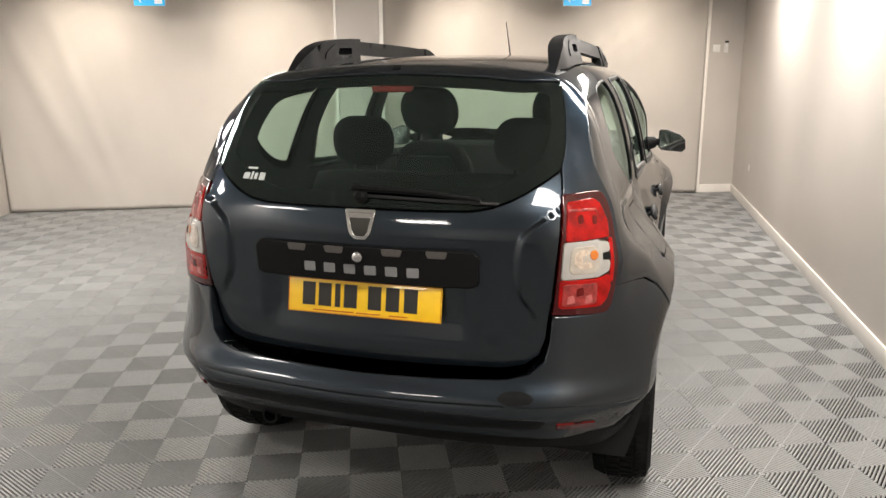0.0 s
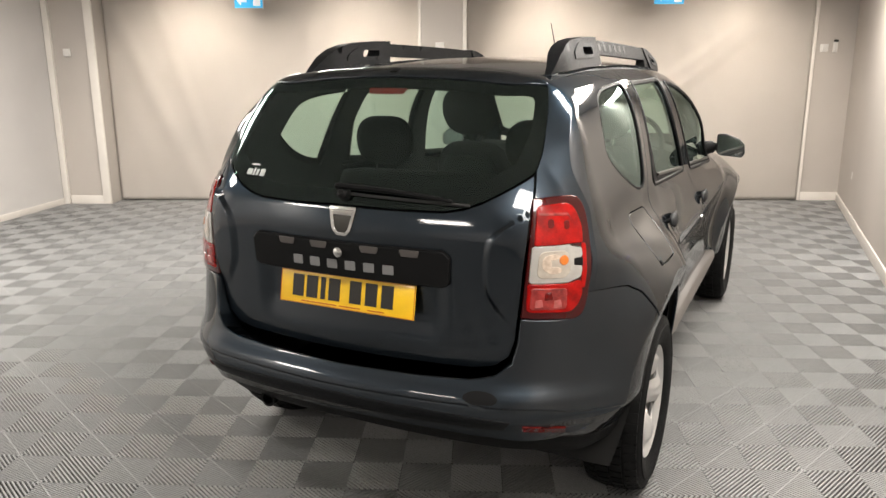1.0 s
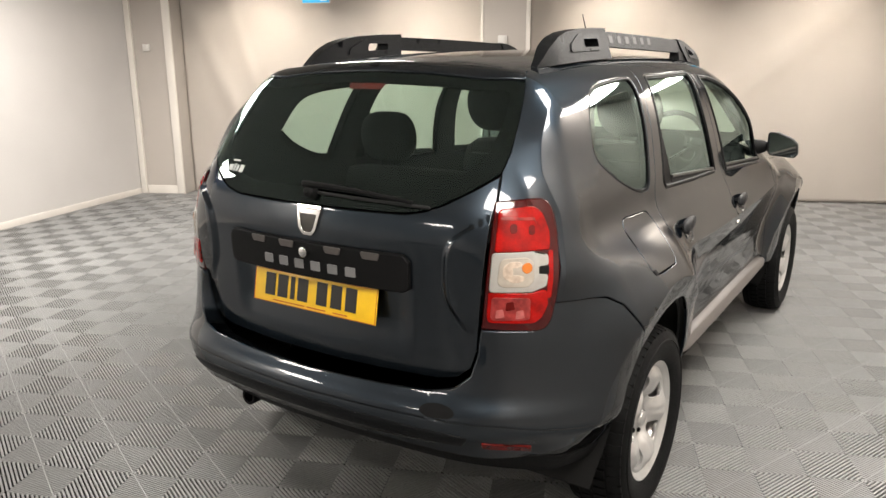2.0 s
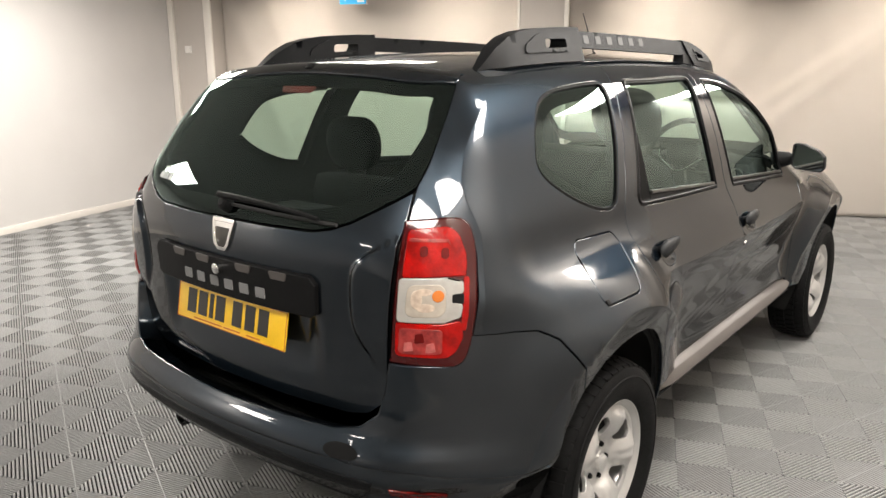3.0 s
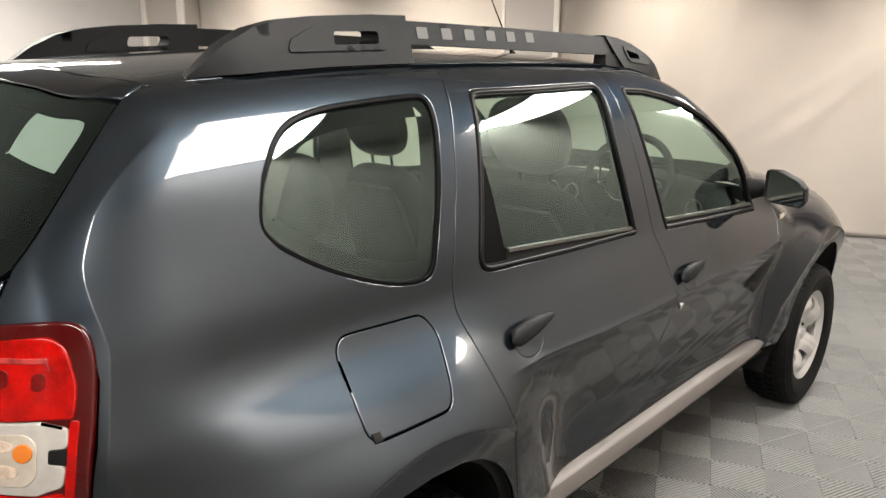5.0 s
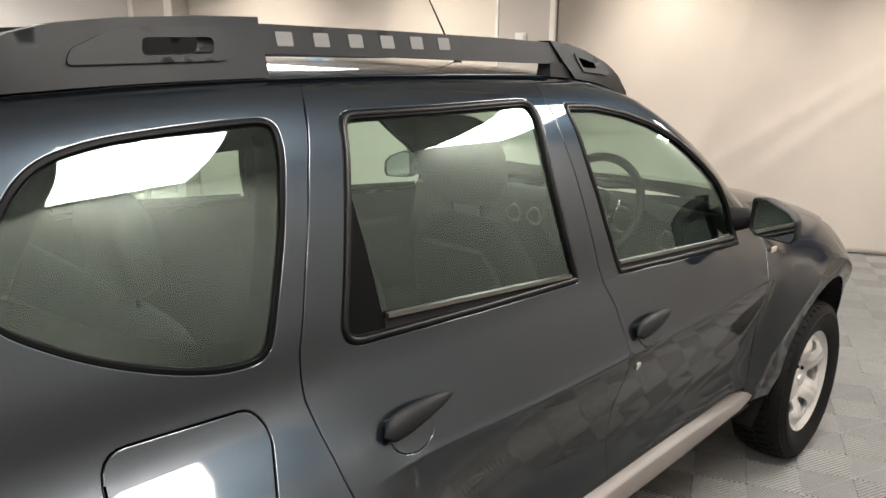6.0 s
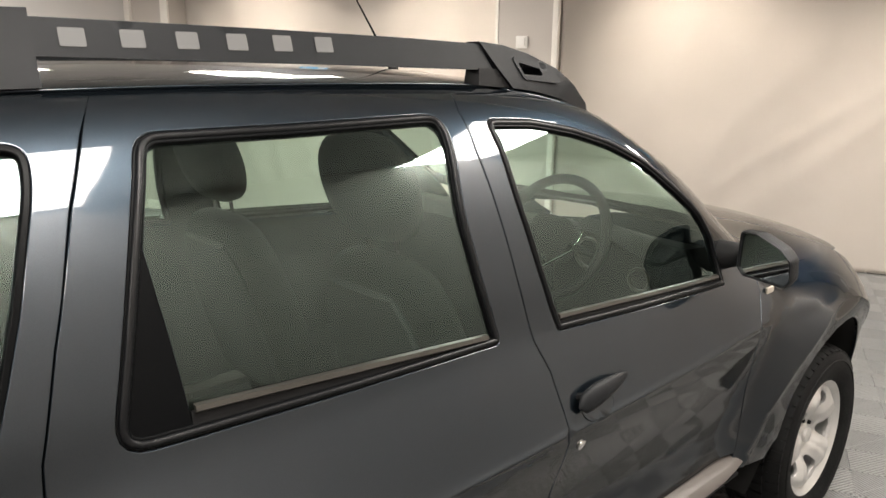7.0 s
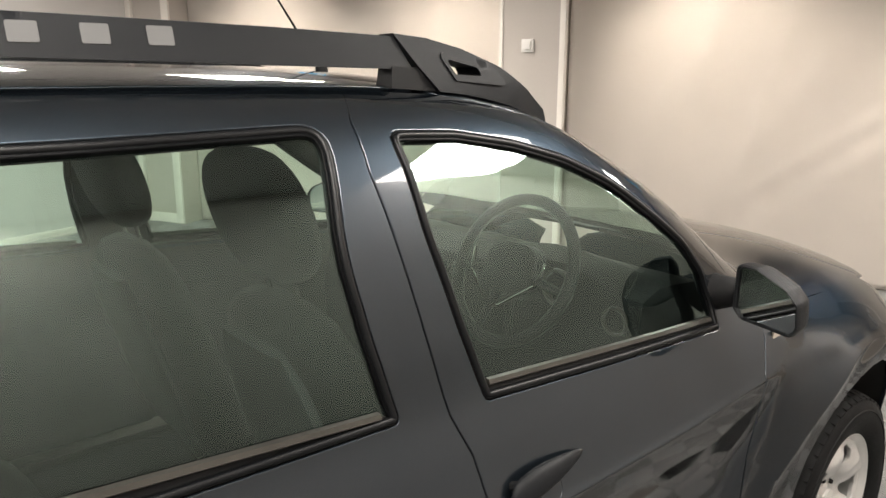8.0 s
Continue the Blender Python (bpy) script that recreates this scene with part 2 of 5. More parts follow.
def skin(name, v, f, place, mat, parent, label="", lip=0.012, edge=0.0022, flip=False):
    """A sheet: place() lays its flat points on a surface and gives the normals; its rims are rounded and turned in."""
    co, no = place(v[:, 0], v[:, 1])
    tri = np.cross(co[f[:, 1]] - co[f[:, 0]], co[f[:, 2]] - co[f[:, 0]])
    back = np.sum(tri * no[f[:, 0]], 1) < 0
    f = f.copy()
    f[back] = f[back][:, ::-1]
    used, inv = np.unique(f, return_inverse=True)
    f = inv.reshape(f.shape)
    co, no = co[used], no[used]
    faces = [tuple(int(k) for k in t) for t in f]
    if lip:
        half = {}
        for a, b, c in faces:
            for e in ((a, b), (b, c), (c, a)):
                half[e] = 1
        rim = [e for e in half if (e[1], e[0]) not in half]
        out = np.zeros_like(co)
        for a, b in rim:
            d = np.cross(co[b] - co[a], no[a] + no[b])
            d /= max(np.linalg.norm(d), 1e-9)
            out[a] += d
            out[b] += d
        ring = sorted({k for e in rim for k in e})
        o = out[ring]
        o /= np.maximum(np.linalg.norm(o, axis=1, keepdims=True), 1e-9)
        n0 = len(co)
        first = {k: n0 + i for i, k in enumerate(ring)}
        second = {k: n0 + len(ring) + i for i, k in enumerate(ring)}
        base, bn = co[ring], no[ring]
        co = np.concatenate([co, base + o * edge - bn * edge, base + o * edge - bn * lip])
        no = np.concatenate([no, o, o])
        for a, b in rim:
            faces.append((b, a, first[a], first[b]))
            faces.append((first[b], first[a], second[a], second[b]))
    mesh = bpy.data.meshes.new(name)
    mesh.from_pydata([tuple(p) for p in co], [], faces)
    mesh.shade_smooth()
    mesh.normals_split_custom_set_from_vertices([tuple(n) for n in no])
    return finish(name, mesh, mat, parent, label)


def hall(x, y, z=0.0, turn=0.0):
    """A pose in the hall, whose axes lie at an angle to the car's."""
    return Matrix.Rotation(radians(HALL_TURN), 4, "Z") @ pose(x, y, z, 0, 0, turn)


HALL_TURN = 23.5
# ---- the shape of the car body: one smooth field, negative inside ----
def lerp_curve(v, pairs):
    """A smooth curve through the pairs (cubic, no overshoot)."""
    xs = np.array([p[0] for p in pairs], float)
    ys = np.array([p[1] for p in pairs], float)
    h = np.diff(xs)
    d = np.diff(ys) / h
    m = np.zeros(len(xs))
    same = d[:-1] * d[1:] > 0
    with np.errstate(divide="ignore", invalid="ignore"):
        hm = 2 * d[:-1] * d[1:] / (d[:-1] + d[1:])
    m[1:-1] = np.where(same, hm, 0)
    m[0], m[-1] = d[0], d[-1]
    v = np.asarray(v, float)
    i = np.clip(np.searchsorted(xs, v) - 1, 0, len(h) - 1)
    t = (v - xs[i]) / h[i]
    low, high = t < 0, t > 1
    t = np.clip(t, 0, 1)
    r = (2 * t**3 - 3 * t**2 + 1) * ys[i] + (t**3 - 2 * t**2 + t) * h[i] * m[i] + (-2 * t**3 + 3 * t**2) * ys[i + 1] + (t**3 - t**2) * h[i] * m[i + 1]
    r = np.where(low, ys[0] + (v - xs[0]) * m[0], r)
    return np.where(high, ys[-1] + (v - xs[-1]) * m[-1], r)


def smax(a, b, r):
    h = np.maximum(r - np.abs(a - b), 0) / r
    return np.maximum(a, b) + h * h * r / 4


def step(v, a, b):
    t = np.clip((v - a) / (b - a), 0, 1)
    return t * t * (3 - 2 * t)


REAR_AXLE, FRONT_AXLE, HUB_Z, FLARE_R = 0.815, 3.505, 0.345, 0.530
UPPER = [(0.80, 0.903), (0.885, 0.864), (0.93, 0.8435), (1.02, 0.806), (1.10, 0.776), (1.20, 0.756), (1.35, 0.717), (1.50, 0.656), (1.60, 0.602), (1.70, 0.54)]
LOWER = [(0.20, 0.745), (0.34, 0.785), (0.50, 0.820), (0.70, 0.846), (0.885, 0.864), (1.00, 0.874)]
REAR = [(0.55, 0.075), (0.70, 0.055), (0.85, 0.048), (1.00, 0.042), (1.08, 0.040), (1.15, 0.052), (1.22, 0.086), (1.32, 0.163), (1.42, 0.252), (1.50, 0.325), (1.56, 0.372), (1.62, 0.41)]
BUMPER = [(0.25, 0.15), (0.36, 0.085), (0.42, 0.030), (0.50, -0.015), (0.56, -0.045), (0.60, -0.040), (0.66, -0.012), (0.75, 0.01), (0.9, 0.03), (1.0, 0.04)]
ROOF = [(0.2, 1.56), (0.37, 1.587), (0.6, 1.611), (1.0, 1.633), (1.5, 1.642), (1.95, 1.636), (2.2, 1.622), (2.38, 1.590), (2.6, 1.492), (3.0, 1.248), (3.2, 1.130), (3.36, 1.104), (3.7, 1.085), (4.05, 1.024), (4.3, 0.925)]
CORNER = [(0.90, 0.774), (0.95, 0.778), (1.062, 0.787), (1.161, 0.787), (1.21, 0.772), (1.25, 0.754), (1.30, 0.740), (1.35, 0.747), (1.398, 0.780), (1.476, 0.872), (1.56, 1.00)]


def half_width(y, z):
    # two planes that meet in a crease along the doors
    lift = 0.02 * np.exp(-(((y - 1.15) / 0.35) ** 2)) + 0.022 * np.exp(-(((y - 3.0) / 0.3) ** 2))
    soft = 0.005 + 0.06 * step(y, 1.25, 0.95) + 0.06 * step(y, 2.95, 3.2)
    low, high = lerp_curve(z - lift * step(z, 1.05, 0.9), LOWER), lerp_curve(z - lift * step(z, 1.05, 0.9), UPPER)
    s = np.where(z < 1.05, -smax(-low, -high, soft), lerp_curve(z, UPPER))
    s = s + 0.0045 * np.exp(-np.sqrt((z - 0.885 - lift) ** 2 + 0.000003) / 0.0045) * step(y, 1.10, 1.25)
    s = s - 0.055 * step(z, 1.0, 1.35) * np.clip((1.25 - y) / 1.0, 0, 1.3) ** 2
    s = s - 0.03 * step(z, 0.95, 1.15) * step(y, 2.4, 3.2)
    # the doors stand fuller beside the windscreen
    s = s + 0.020 * step(z, 1.12, 1.30) * np.exp(-(((y - 2.62) / 0.30) ** 2))
    s = s - np.clip((y - 3.3) / 1.0, 0, 1.2) ** 2 * 0.13
    for axle, amount in ((REAR_AXLE, 0.062), (FRONT_AXLE, 0.060)):
        r = np.hypot((y - axle) * 0.96, z - HUB_Z)
        bulge = step(r, 0.74, 0.50) * amount + (0.014 - 0.010 * step(y, 0.72, 0.46)) * np.where(r > FLARE_R, np.exp(-(r - FLARE_R) / 0.05), np.exp(-(FLARE_R - r) / 0.014))
        ends = step(y, 1.58, 1.16) if axle < 2 else step(y, 2.78, 3.10)
        s = s + bulge * step(z, 1.12, 0.80) * ends
    # the doors draw in below their crease
    s = s - 0.034 * step(0.885 - z, 0, 0.2) * step(z, 0.46, 0.64) * step(y, 1.05, 1.60) * step(y, 3.45, 2.55)
    # the shoulder over the rear wheel
    s = s + (0.024 * step(z, 1.055, 0.945) * step(z, 0.70, 0.90) - 0.012 * np.exp(-(((z - 1.085) / 0.06) ** 2))) * step(y, 0.30, 0.50) * step(y, 1.20, 0.95)
    return s


def field(x, y, z, rear=REAR, corner=0.27):
    """Below nought inside the body."""
    x, y, z = np.abs(np.asarray(x, float)), np.asarray(y, float), np.asarray(z, float)
    side = x - half_width(y, z)
    bow = 0.17 * x**2 + 0.25 * np.maximum(x - 0.45, 0) ** 2
    back = lerp_curve(z, rear) + bow - y
    top = (z - (lerp_curve(y, ROOF) - 0.11 * x**2 - 0.10 * x**4)) * 0.92
    front = (y - (4.27 - 0.22 * x**2 - 0.10 * np.maximum(z - 0.7, 0))) 
    u, v = uv_of(x, y, z)
    d = u - lerp_curve(v, CORNER)
    ridge = 0.015 * np.where(d > 0, np.exp(-np.abs(d) / 0.12), np.clip(1 + d / 0.078, 0, 1) ** 1.2) * step(v, 0.92, 1.02) * step(v, 1.50, 1.36) * step(y, 0.75, 0.6)
    c = corner + (0.11 - corner) * step(z, 1.05, 1.5)
    f = smax(side, smax(back, top, 0.045), c + (0.11 - c) * step(y, 0.7, 1.1))
    return smax(f, front, 0.30) - ridge


def bumper_field(x, y, z):
    return field(x, y, z, BUMPER, 0.33)


# ---- the surface by two numbers: u runs from the middle of the tail round the corner and along the flank, v runs up ----
GUIDE_X, GUIDE_Y, FAN, GUIDE_Z, RISE = 0.36, 0.62, 0.5, 1.34, 0.30
U_SIDE = GUIDE_X + FAN * math.pi / 2


def uv_of(x, y, z):
    """The two numbers of a place near the surface."""
    x, y, z = (np.asarray(a, float) for a in (x, y, z))
    side = np.sign(x) + (x == 0)
    x = np.abs(x)
    th = np.arctan2(np.maximum(x - GUIDE_X, 0), np.maximum(GUIDE_Y - y, 1e-9))
    u = np.where(y >= GUIDE_Y, U_SIDE + y - GUIDE_Y, np.where(x <= GUIDE_X, x, GUIDE_X + th * FAN))
    out = np.where(y >= GUIDE_Y, x - GUIDE_X, np.where(x <= GUIDE_X, GUIDE_Y - y, np.hypot(x - GUIDE_X, GUIDE_Y - y)))
    v = np.where(z > GUIDE_Z, GUIDE_Z + RISE * np.arctan2(z - GUIDE_Z, out), z)
    return u * side, v


def rays(u, v):
    u, v = np.asarray(u, float), np.asarray(v, float)
    sign = np.where(u < 0, -1.0, 1.0)
    u = np.abs(u)
    th = np.clip((u - GUIDE_X) / FAN, 0, math.pi / 2)
    ox = np.minimum(u, GUIDE_X)
    oy = GUIDE_Y + np.maximum(u - U_SIDE, 0)
    tilt = np.clip((v - GUIDE_Z) / RISE, 0, 1.45)
    d = np.stack([np.sin(th) * np.cos(tilt), -np.cos(th) * np.cos(tilt), np.sin(tilt)], -1)
    o = np.stack([ox, oy + 0 * v, np.minimum(v, GUIDE_Z) + 0 * u], -1)
    o[..., 0] *= sign
    d[..., 0] *= sign
    return o, d


def surface(u, v, f=field, push=0.0):
    """Places on the surface f = 0 and the normals there; push moves them outwards."""
    o, d = rays(u, v)
    a = np.zeros(o.shape[:-1])
    b = np.full(o.shape[:-1], 1.4)
    for _ in range(34):
        m = (a + b) / 2
        p = o + d * m[..., None]
        inside = f(p[..., 0], p[..., 1], p[..., 2]) < 0
        a, b = np.where(inside, m, a), np.where(inside, b, m)
    p = o + d * a[..., None]
    n = gradient(p, f)
    return p + n * push, n


def gradient(p, f=field, e=0.0025):
    g = np.stack([f(*(p + np.array(k) * e).T) - f(*(p - np.array(k) * e).T) for k in ((1, 0, 0), (0, 1, 0), (0, 0, 1))], -1)
    return g / np.linalg.norm(g, axis=-1, keepdims=True)

# ---- the hall ----
WALL = material("warm_grey_wall_paint", (0.47, 0.432, 0.396), 0.75, grain=0.012, grain_size=60, stain=0.05, stain_size=0.9, bump=0.02, bump_size=90)
WALL_COOL = material("grey_wall_paint", (0.56, 0.542, 0.527), 0.75, grain=0.012, grain_size=60, stain=0.05, stain_size=0.9, bump=0.02, bump_size=90)
CURTAIN = material("white_curtain_cloth", (0.74, 0.69, 0.64), 0.8, grain=0.03, grain_size=350, stain=0.04, stain_size=1.2, bump=0.2, bump_size=600)
WHITE = material("white_gloss_wood", (0.74, 0.70, 0.65), 0.4, stain=0.05, stain_size=4)
CEILING = material("grey_ceiling_paint", (0.70, 0.685, 0.67), 0.85, grain=0.03, grain_size=90, stain=0.04, stain_size=1.5)
FLOOR_TILE = material("grey_plastic_tile", (0.205, 0.206, 0.205), 0.40, grain=0.08, grain_size=60, stain=0.10, stain_size=1.1, rough_vary=0.08, spec=0.45, bump=0.1, bump_size=200)
FLOOR_BASE = material("dark_subfloor", (0.008, 0.008, 0.008), 0.9, spec=0.1, stain=0.2, stain_size=2)
LAMP_PANEL = material("lit_diffuser", (1.0, 0.945, 0.875), 0.5, emit=PANEL_LIGHT)
SWITCH = material("white_switch_plastic", (0.70, 0.68, 0.65), 0.4)
SIGN_BLUE = material("sign_blue", (0.02, 0.42, 0.78), 0.35, emit=0.35)
SIGN_WHITE = material("sign_white", (0.80, 0.85, 0.88), 0.4, emit=0.3)

CEIL, Y_BACK = 2.62, 6.86


def wall(name, x0, x1, y0, y1, z0, z1, mat, label, m, category="wall", bevel=0.0):
    bm = bmesh.new()
    box(bm, x0, x1, y0, y1, z0, z1, bevel)
    ob = part(name, bm, mat)
    ob.matrix_world = m
    return tagged(ob, label, category, kind="structure")


H0 = hall(0, 0)
wall("floor", -6.6, 6.2, -7.0, 7.4, -0.10, -0.018, FLOOR_BASE, "dark floor under interlocking grey ribbed tiles", H0, "floor")
FLOOR = bpy.data.objects["floor"]
wall("ceiling", -6.6, 6.2, -7.0, 7.4, CEIL, CEIL + 0.12, CEILING, "plain pale grey ceiling with light panels", H0, "ceiling")
# the wall beside the far curtain stands askew too
WEST = H0 @ Matrix.Translation((-4.56, 6.45, 0)) @ Matrix.Rotation(radians(-5.1), 4, "Z")
wall("wall_west", -0.15, 0.0, -13.6, 0.06, -0.05, CEIL + 0.02, WALL_COOL, "smooth light grey painted wall with a white skirting", WEST)
wall("wall_south", -6.4, 6.0, -6.75, -6.6, -0.05, CEIL + 0.02, WALL_COOL, "plain light grey wall behind the way in", H0)
wall("wall_north", -4.7, 5.6, Y_BACK + 0.16, Y_BACK + 0.3, -0.05, CEIL + 0.02, WALL, "grey wall behind the hanging curtains", H0)
wall("wall_north_west", -4.66, -3.98, 6.50, Y_BACK + 0.17, -0.04, CEIL + 0.02, WALL, "narrow grey wall piece beside a white door frame", H0)
wall("wall_north_east", 4.405, 5.3, 6.95, Y_BACK + 0.17, -0.04, CEIL + 0.02, WALL, "narrow grey wall piece beside the curtain", H0)
# the column between the two curtains
wall("column", -0.155, 0.29, 6.05, Y_BACK + 0.17, -0.04, CEIL + 0.02, WALL, "square grey column with white edge strips between two curtains", H0, "column")
# the long wall stands askew to the hall
EAST = Matrix.Translation((2.232, 0, 0)) @ Matrix.Rotation(radians(3.76), 4, "Z")
wall("wall_east", 0.0, 0.15, -8.0, 8.9, -0.05, CEIL + 0.02, WALL, "warm grey painted long wall washed by spot lights", EAST)


def strip(name, x0, x1, y0, y1, z0, z1, label, m, category="trim", bevel=0.006):
    bm = bmesh.new()
    box(bm, x0, x1, y0, y1, z0, z1, bevel)
    ob = part(name, bm, WHITE)
    ob.matrix_world = m
    return tagged(ob, label, category, kind="structure")


SK = 0.10
strip("baseboard_east", -0.016, -0.001, -7.5, 8.34, -0.01, SK, "white painted skirting board along the long wall", EAST, "skirting")
strip("baseboard_west", 0.001, 0.016, -13.0, 0.0, -0.01, 0.07, "white painted skirting board along the grey wall", WEST, "skirting")
strip("baseboard_north_west", -4.478, -4.075, 6.484, 6.498, -0.01, SK, "short white skirting board under the switch", H0, "skirting")
strip("baseboard_north_east", 4.41, 4.87, 6.934, 6.949, -0.01, SK, "short white skirting board in the corner", H0, "skirting")
strip("trim_corner", -4.552, -4.482, 6.452, 6.498, 0.0, CEIL - 0.002, "white corner strip on the grey wall", H0)
strip("trim_frame_west", -4.072, -3.972, 6.47, 6.496, 0.0, CEIL - 0.002, "broad white door frame beside the curtain", H0)
strip("trim_frame_east", 4.362, 4.403, 6.92, 6.99, 0.0, CEIL - 0.002, "thin white frame at the edge of the curtain", H0)
strip("trim_column_west", -0.185, -0.157, 6.04, 6.12, 0.0, CEIL - 0.002, "white strip on the edge of the column", H0)
strip("trim_column_east", 0.292, 0.336, 6.035, 6.11, 0.0, CEIL - 0.002, "white post on the edge of the column", H0)
strip("baseboard_column", -0.15, 0.285, 6.034, 6.048, -0.01, SK, "white skirting at the foot of the column", H0, "skirting")


def curtain(x0, x1, label, slants, line):
    """A stretched cloth that hangs to the floor, with a few broad slanting folds."""
    nx, nz, top = 150, 60, CEIL - 0.01
    bm = bmesh.new()
    rows = []
    for j in range(nz + 1):
        z = 0.012 + (top - 0.012) * j / nz
        row = []
        for i in range(nx + 1):
            x = x0 + (x1 - x0) * i / nx
            d = 0.016 * noise.noise(Vector((x * 0.9, z * 0.5, x0))) + 0.008 * noise.noise(Vector((x * 2.4 - z * 1.1, z * 0.6, 4.0))) + 0.003 * noise.noise(Vector((x * 6.0 + z * 1.5, z * 1.1, 9.0)))
            for fx, fz, lean, width, depth in slants:
                s = (x - fx) - lean * (z - fz)
                d -= depth * math.exp(-(s / width) ** 2) * (0.35 + 0.65 * math.exp(-((z - fz) / 0.9) ** 2))
            row.append(bm.verts.new((x, line(x) + d, z)))
        rows.append(row)
    for a, b in zip(rows, rows[1:]):
        for i in range(nx):
            bm.faces.new((a[i], a[i + 1], b[i + 1], b[i]))
    bmesh.ops.solidify(bm, geom=bm.faces[:], thickness=-0.004)
    ob = part("curtain", bm, CURTAIN, angle=80)
    ob.matrix_world = H0
    return tagged(ob, label, "curtain", "hanging curtains")


curtain(-3.965, -0.162, "taut white cloth curtain with a slanting fold, hanging to the floor", [(-3.40, 1.2, -0.42, 0.13, 0.026), (-2.95, 1.0, -0.30, 0.09, 0.012), (-1.6, 1.4, 0.12, 0.12, 0.008)], lambda x: 6.74 + 0.02 * (x + 4))
curtain(0.342, 4.358, "taut white cloth curtain with soft hanging swags above the floor", [(3.3, 1.9, 0.9, 0.18, 0.026), (3.75, 2.1, 1.2, 0.13, 0.022), (2.2, 1.8, 0.8, 0.20, 0.026), (2.75, 1.5, 1.4, 0.11, 0.016), (1.3, 1.9, 0.35, 0.13, 0.018), (1.75, 1.6, 0.25, 0.09, 0.012)], lambda x: 6.92 - 0.78 * math.exp(-(x - 0.342) / 0.75))


def light_panel(x, y, w=1.16, d=0.60):
    t = thing("ceiling_light", "long white light panel set in the ceiling, two of the set added as fill", "light panel", "ceiling light panels", at=pose(x, y, CEIL, 0, 0, 3.36))
    bm = bmesh.new()
    for a0, a1, b0, b1 in ((-w / 2 - 0.02, w / 2 + 0.02, -d / 2 - 0.02, -d / 2), (-w / 2 - 0.02, w / 2 + 0.02, d / 2, d / 2 + 0.02), (-w / 2 - 0.02, -w / 2, -d / 2, d / 2), (w / 2, w / 2 + 0.02, -d / 2, d / 2)):
        box(bm, a0, a1, b0, b1, -0.02, -0.001)
    part("light_frame", bm, WHITE, t)
    bm = bmesh.new()
    box(bm, -w / 2, w / 2, -d / 2, d / 2, -0.014, -0.003)
    # only the lower face glows
    glow = part("diffuser", bm, WHITE, t, "glowing white diffuser", smooth=False)
    glow.data.materials.append(LAMP_PANEL)
    for f in glow.data.polygons:
        f.material_index = 1 if f.normal.z < -0.9 else 0
    return t


# The last two are added fill, for the left floor and the tailgate.
for lx, ly in ((1.53, 1.33), (1.42, 3.42), (1.30, 5.53), (-3.85, -0.50), (-4.6, 2.2), (1.66, -0.90), (-3.50, -3.50), (-2.9, 3.6), (-3.0, 0.9), (-0.9, -5.6)):
    light_panel(lx, ly)


def spot_light(m, target, watts, size=55):
    """A small ceiling spot with its lamp."""
    t = thing("ceiling_spot", "small round white ceiling spot washing the wall", "spot light", "ceiling spots", at=m)
    bm = bmesh.new()
    revolve(bm, [(0.032, 0.0), (0.050, 0.0), (0.050, 0.012), (0.040, 0.012), (0.032, 0.004), (0.032, 0.0)], 20)
    bmesh.ops.transform(bm, matrix=Matrix.Rotation(radians(90), 4, "Y"), verts=bm.verts)
    part("spot_ring", bm, WHITE, t)
    lamp = bpy.data.lights.new("spot_bulb", "SPOT")
    lamp.energy, lamp.spot_size, lamp.spot_blend, lamp.shadow_soft_size, lamp.color = watts, radians(size), 1.0, 0.10, (1.0, 0.89, 0.76)
    ob = new("spot_bulb", lamp)
    ob.matrix_world = look(m.translation + Vector((0, 0, -0.02)), target)
    return t


for sx in (-2.9, -0.95, 1.35, 3.35):
    spot_light(hall(sx, Y_BACK - 1.15, CEIL - 0.012), hall(sx + 0.1, Y_BACK, 1.3).translation, SPOT_LIGHT, 108)


def wall_box(name, label, category, m, w, h, d, mat=None):
    """A small box on a wall: body and a raised front."""
    t = thing(name, label, category, at=m)
    box_part("body", -w / 2, w / 2, -d * 0.6, 0, -h / 2, h / 2, mat or SWITCH, t, 0.004)
    box_part("front", -w * 0.3, w * 0.3, -d, -d * 0.6 + 0.0005, -h * 0.32, h * 0.32, SWITCH, t, 0.003)
    return t


wall_box("switch", "white square light switch on the grey wall piece", "switch", hall(4.506, 6.9495, 1.805), 0.09, 0.09, 0.03)
thermostat = wall_box("thermostat", "narrow white wall sensor with a dark top", "sensor", hall(4.632, 6.9495, 1.812), 0.05, 0.12, 0.035)
box_part("cap", -0.02, 0.02, -0.034, -0.001, 0.0605, 0.085, INK, thermostat, 0.003, label="dark cap")
wall_box("switch", "white square light switch beside the door frame", "switch", hall(-4.32, 6.4995, 1.78), 0.085, 0.085, 0.04)
wall_box("switch", "white square switch on the column", "switch", hall(0.046, 6.0495, 1.813), 0.095, 0.095, 0.035)
wall_box("socket", "small white wall socket low on the long wall", "socket", EAST @ pose(-0.0005, 7.13, 0.458, 0, 0, 90), 0.08, 0.08, 0.02)


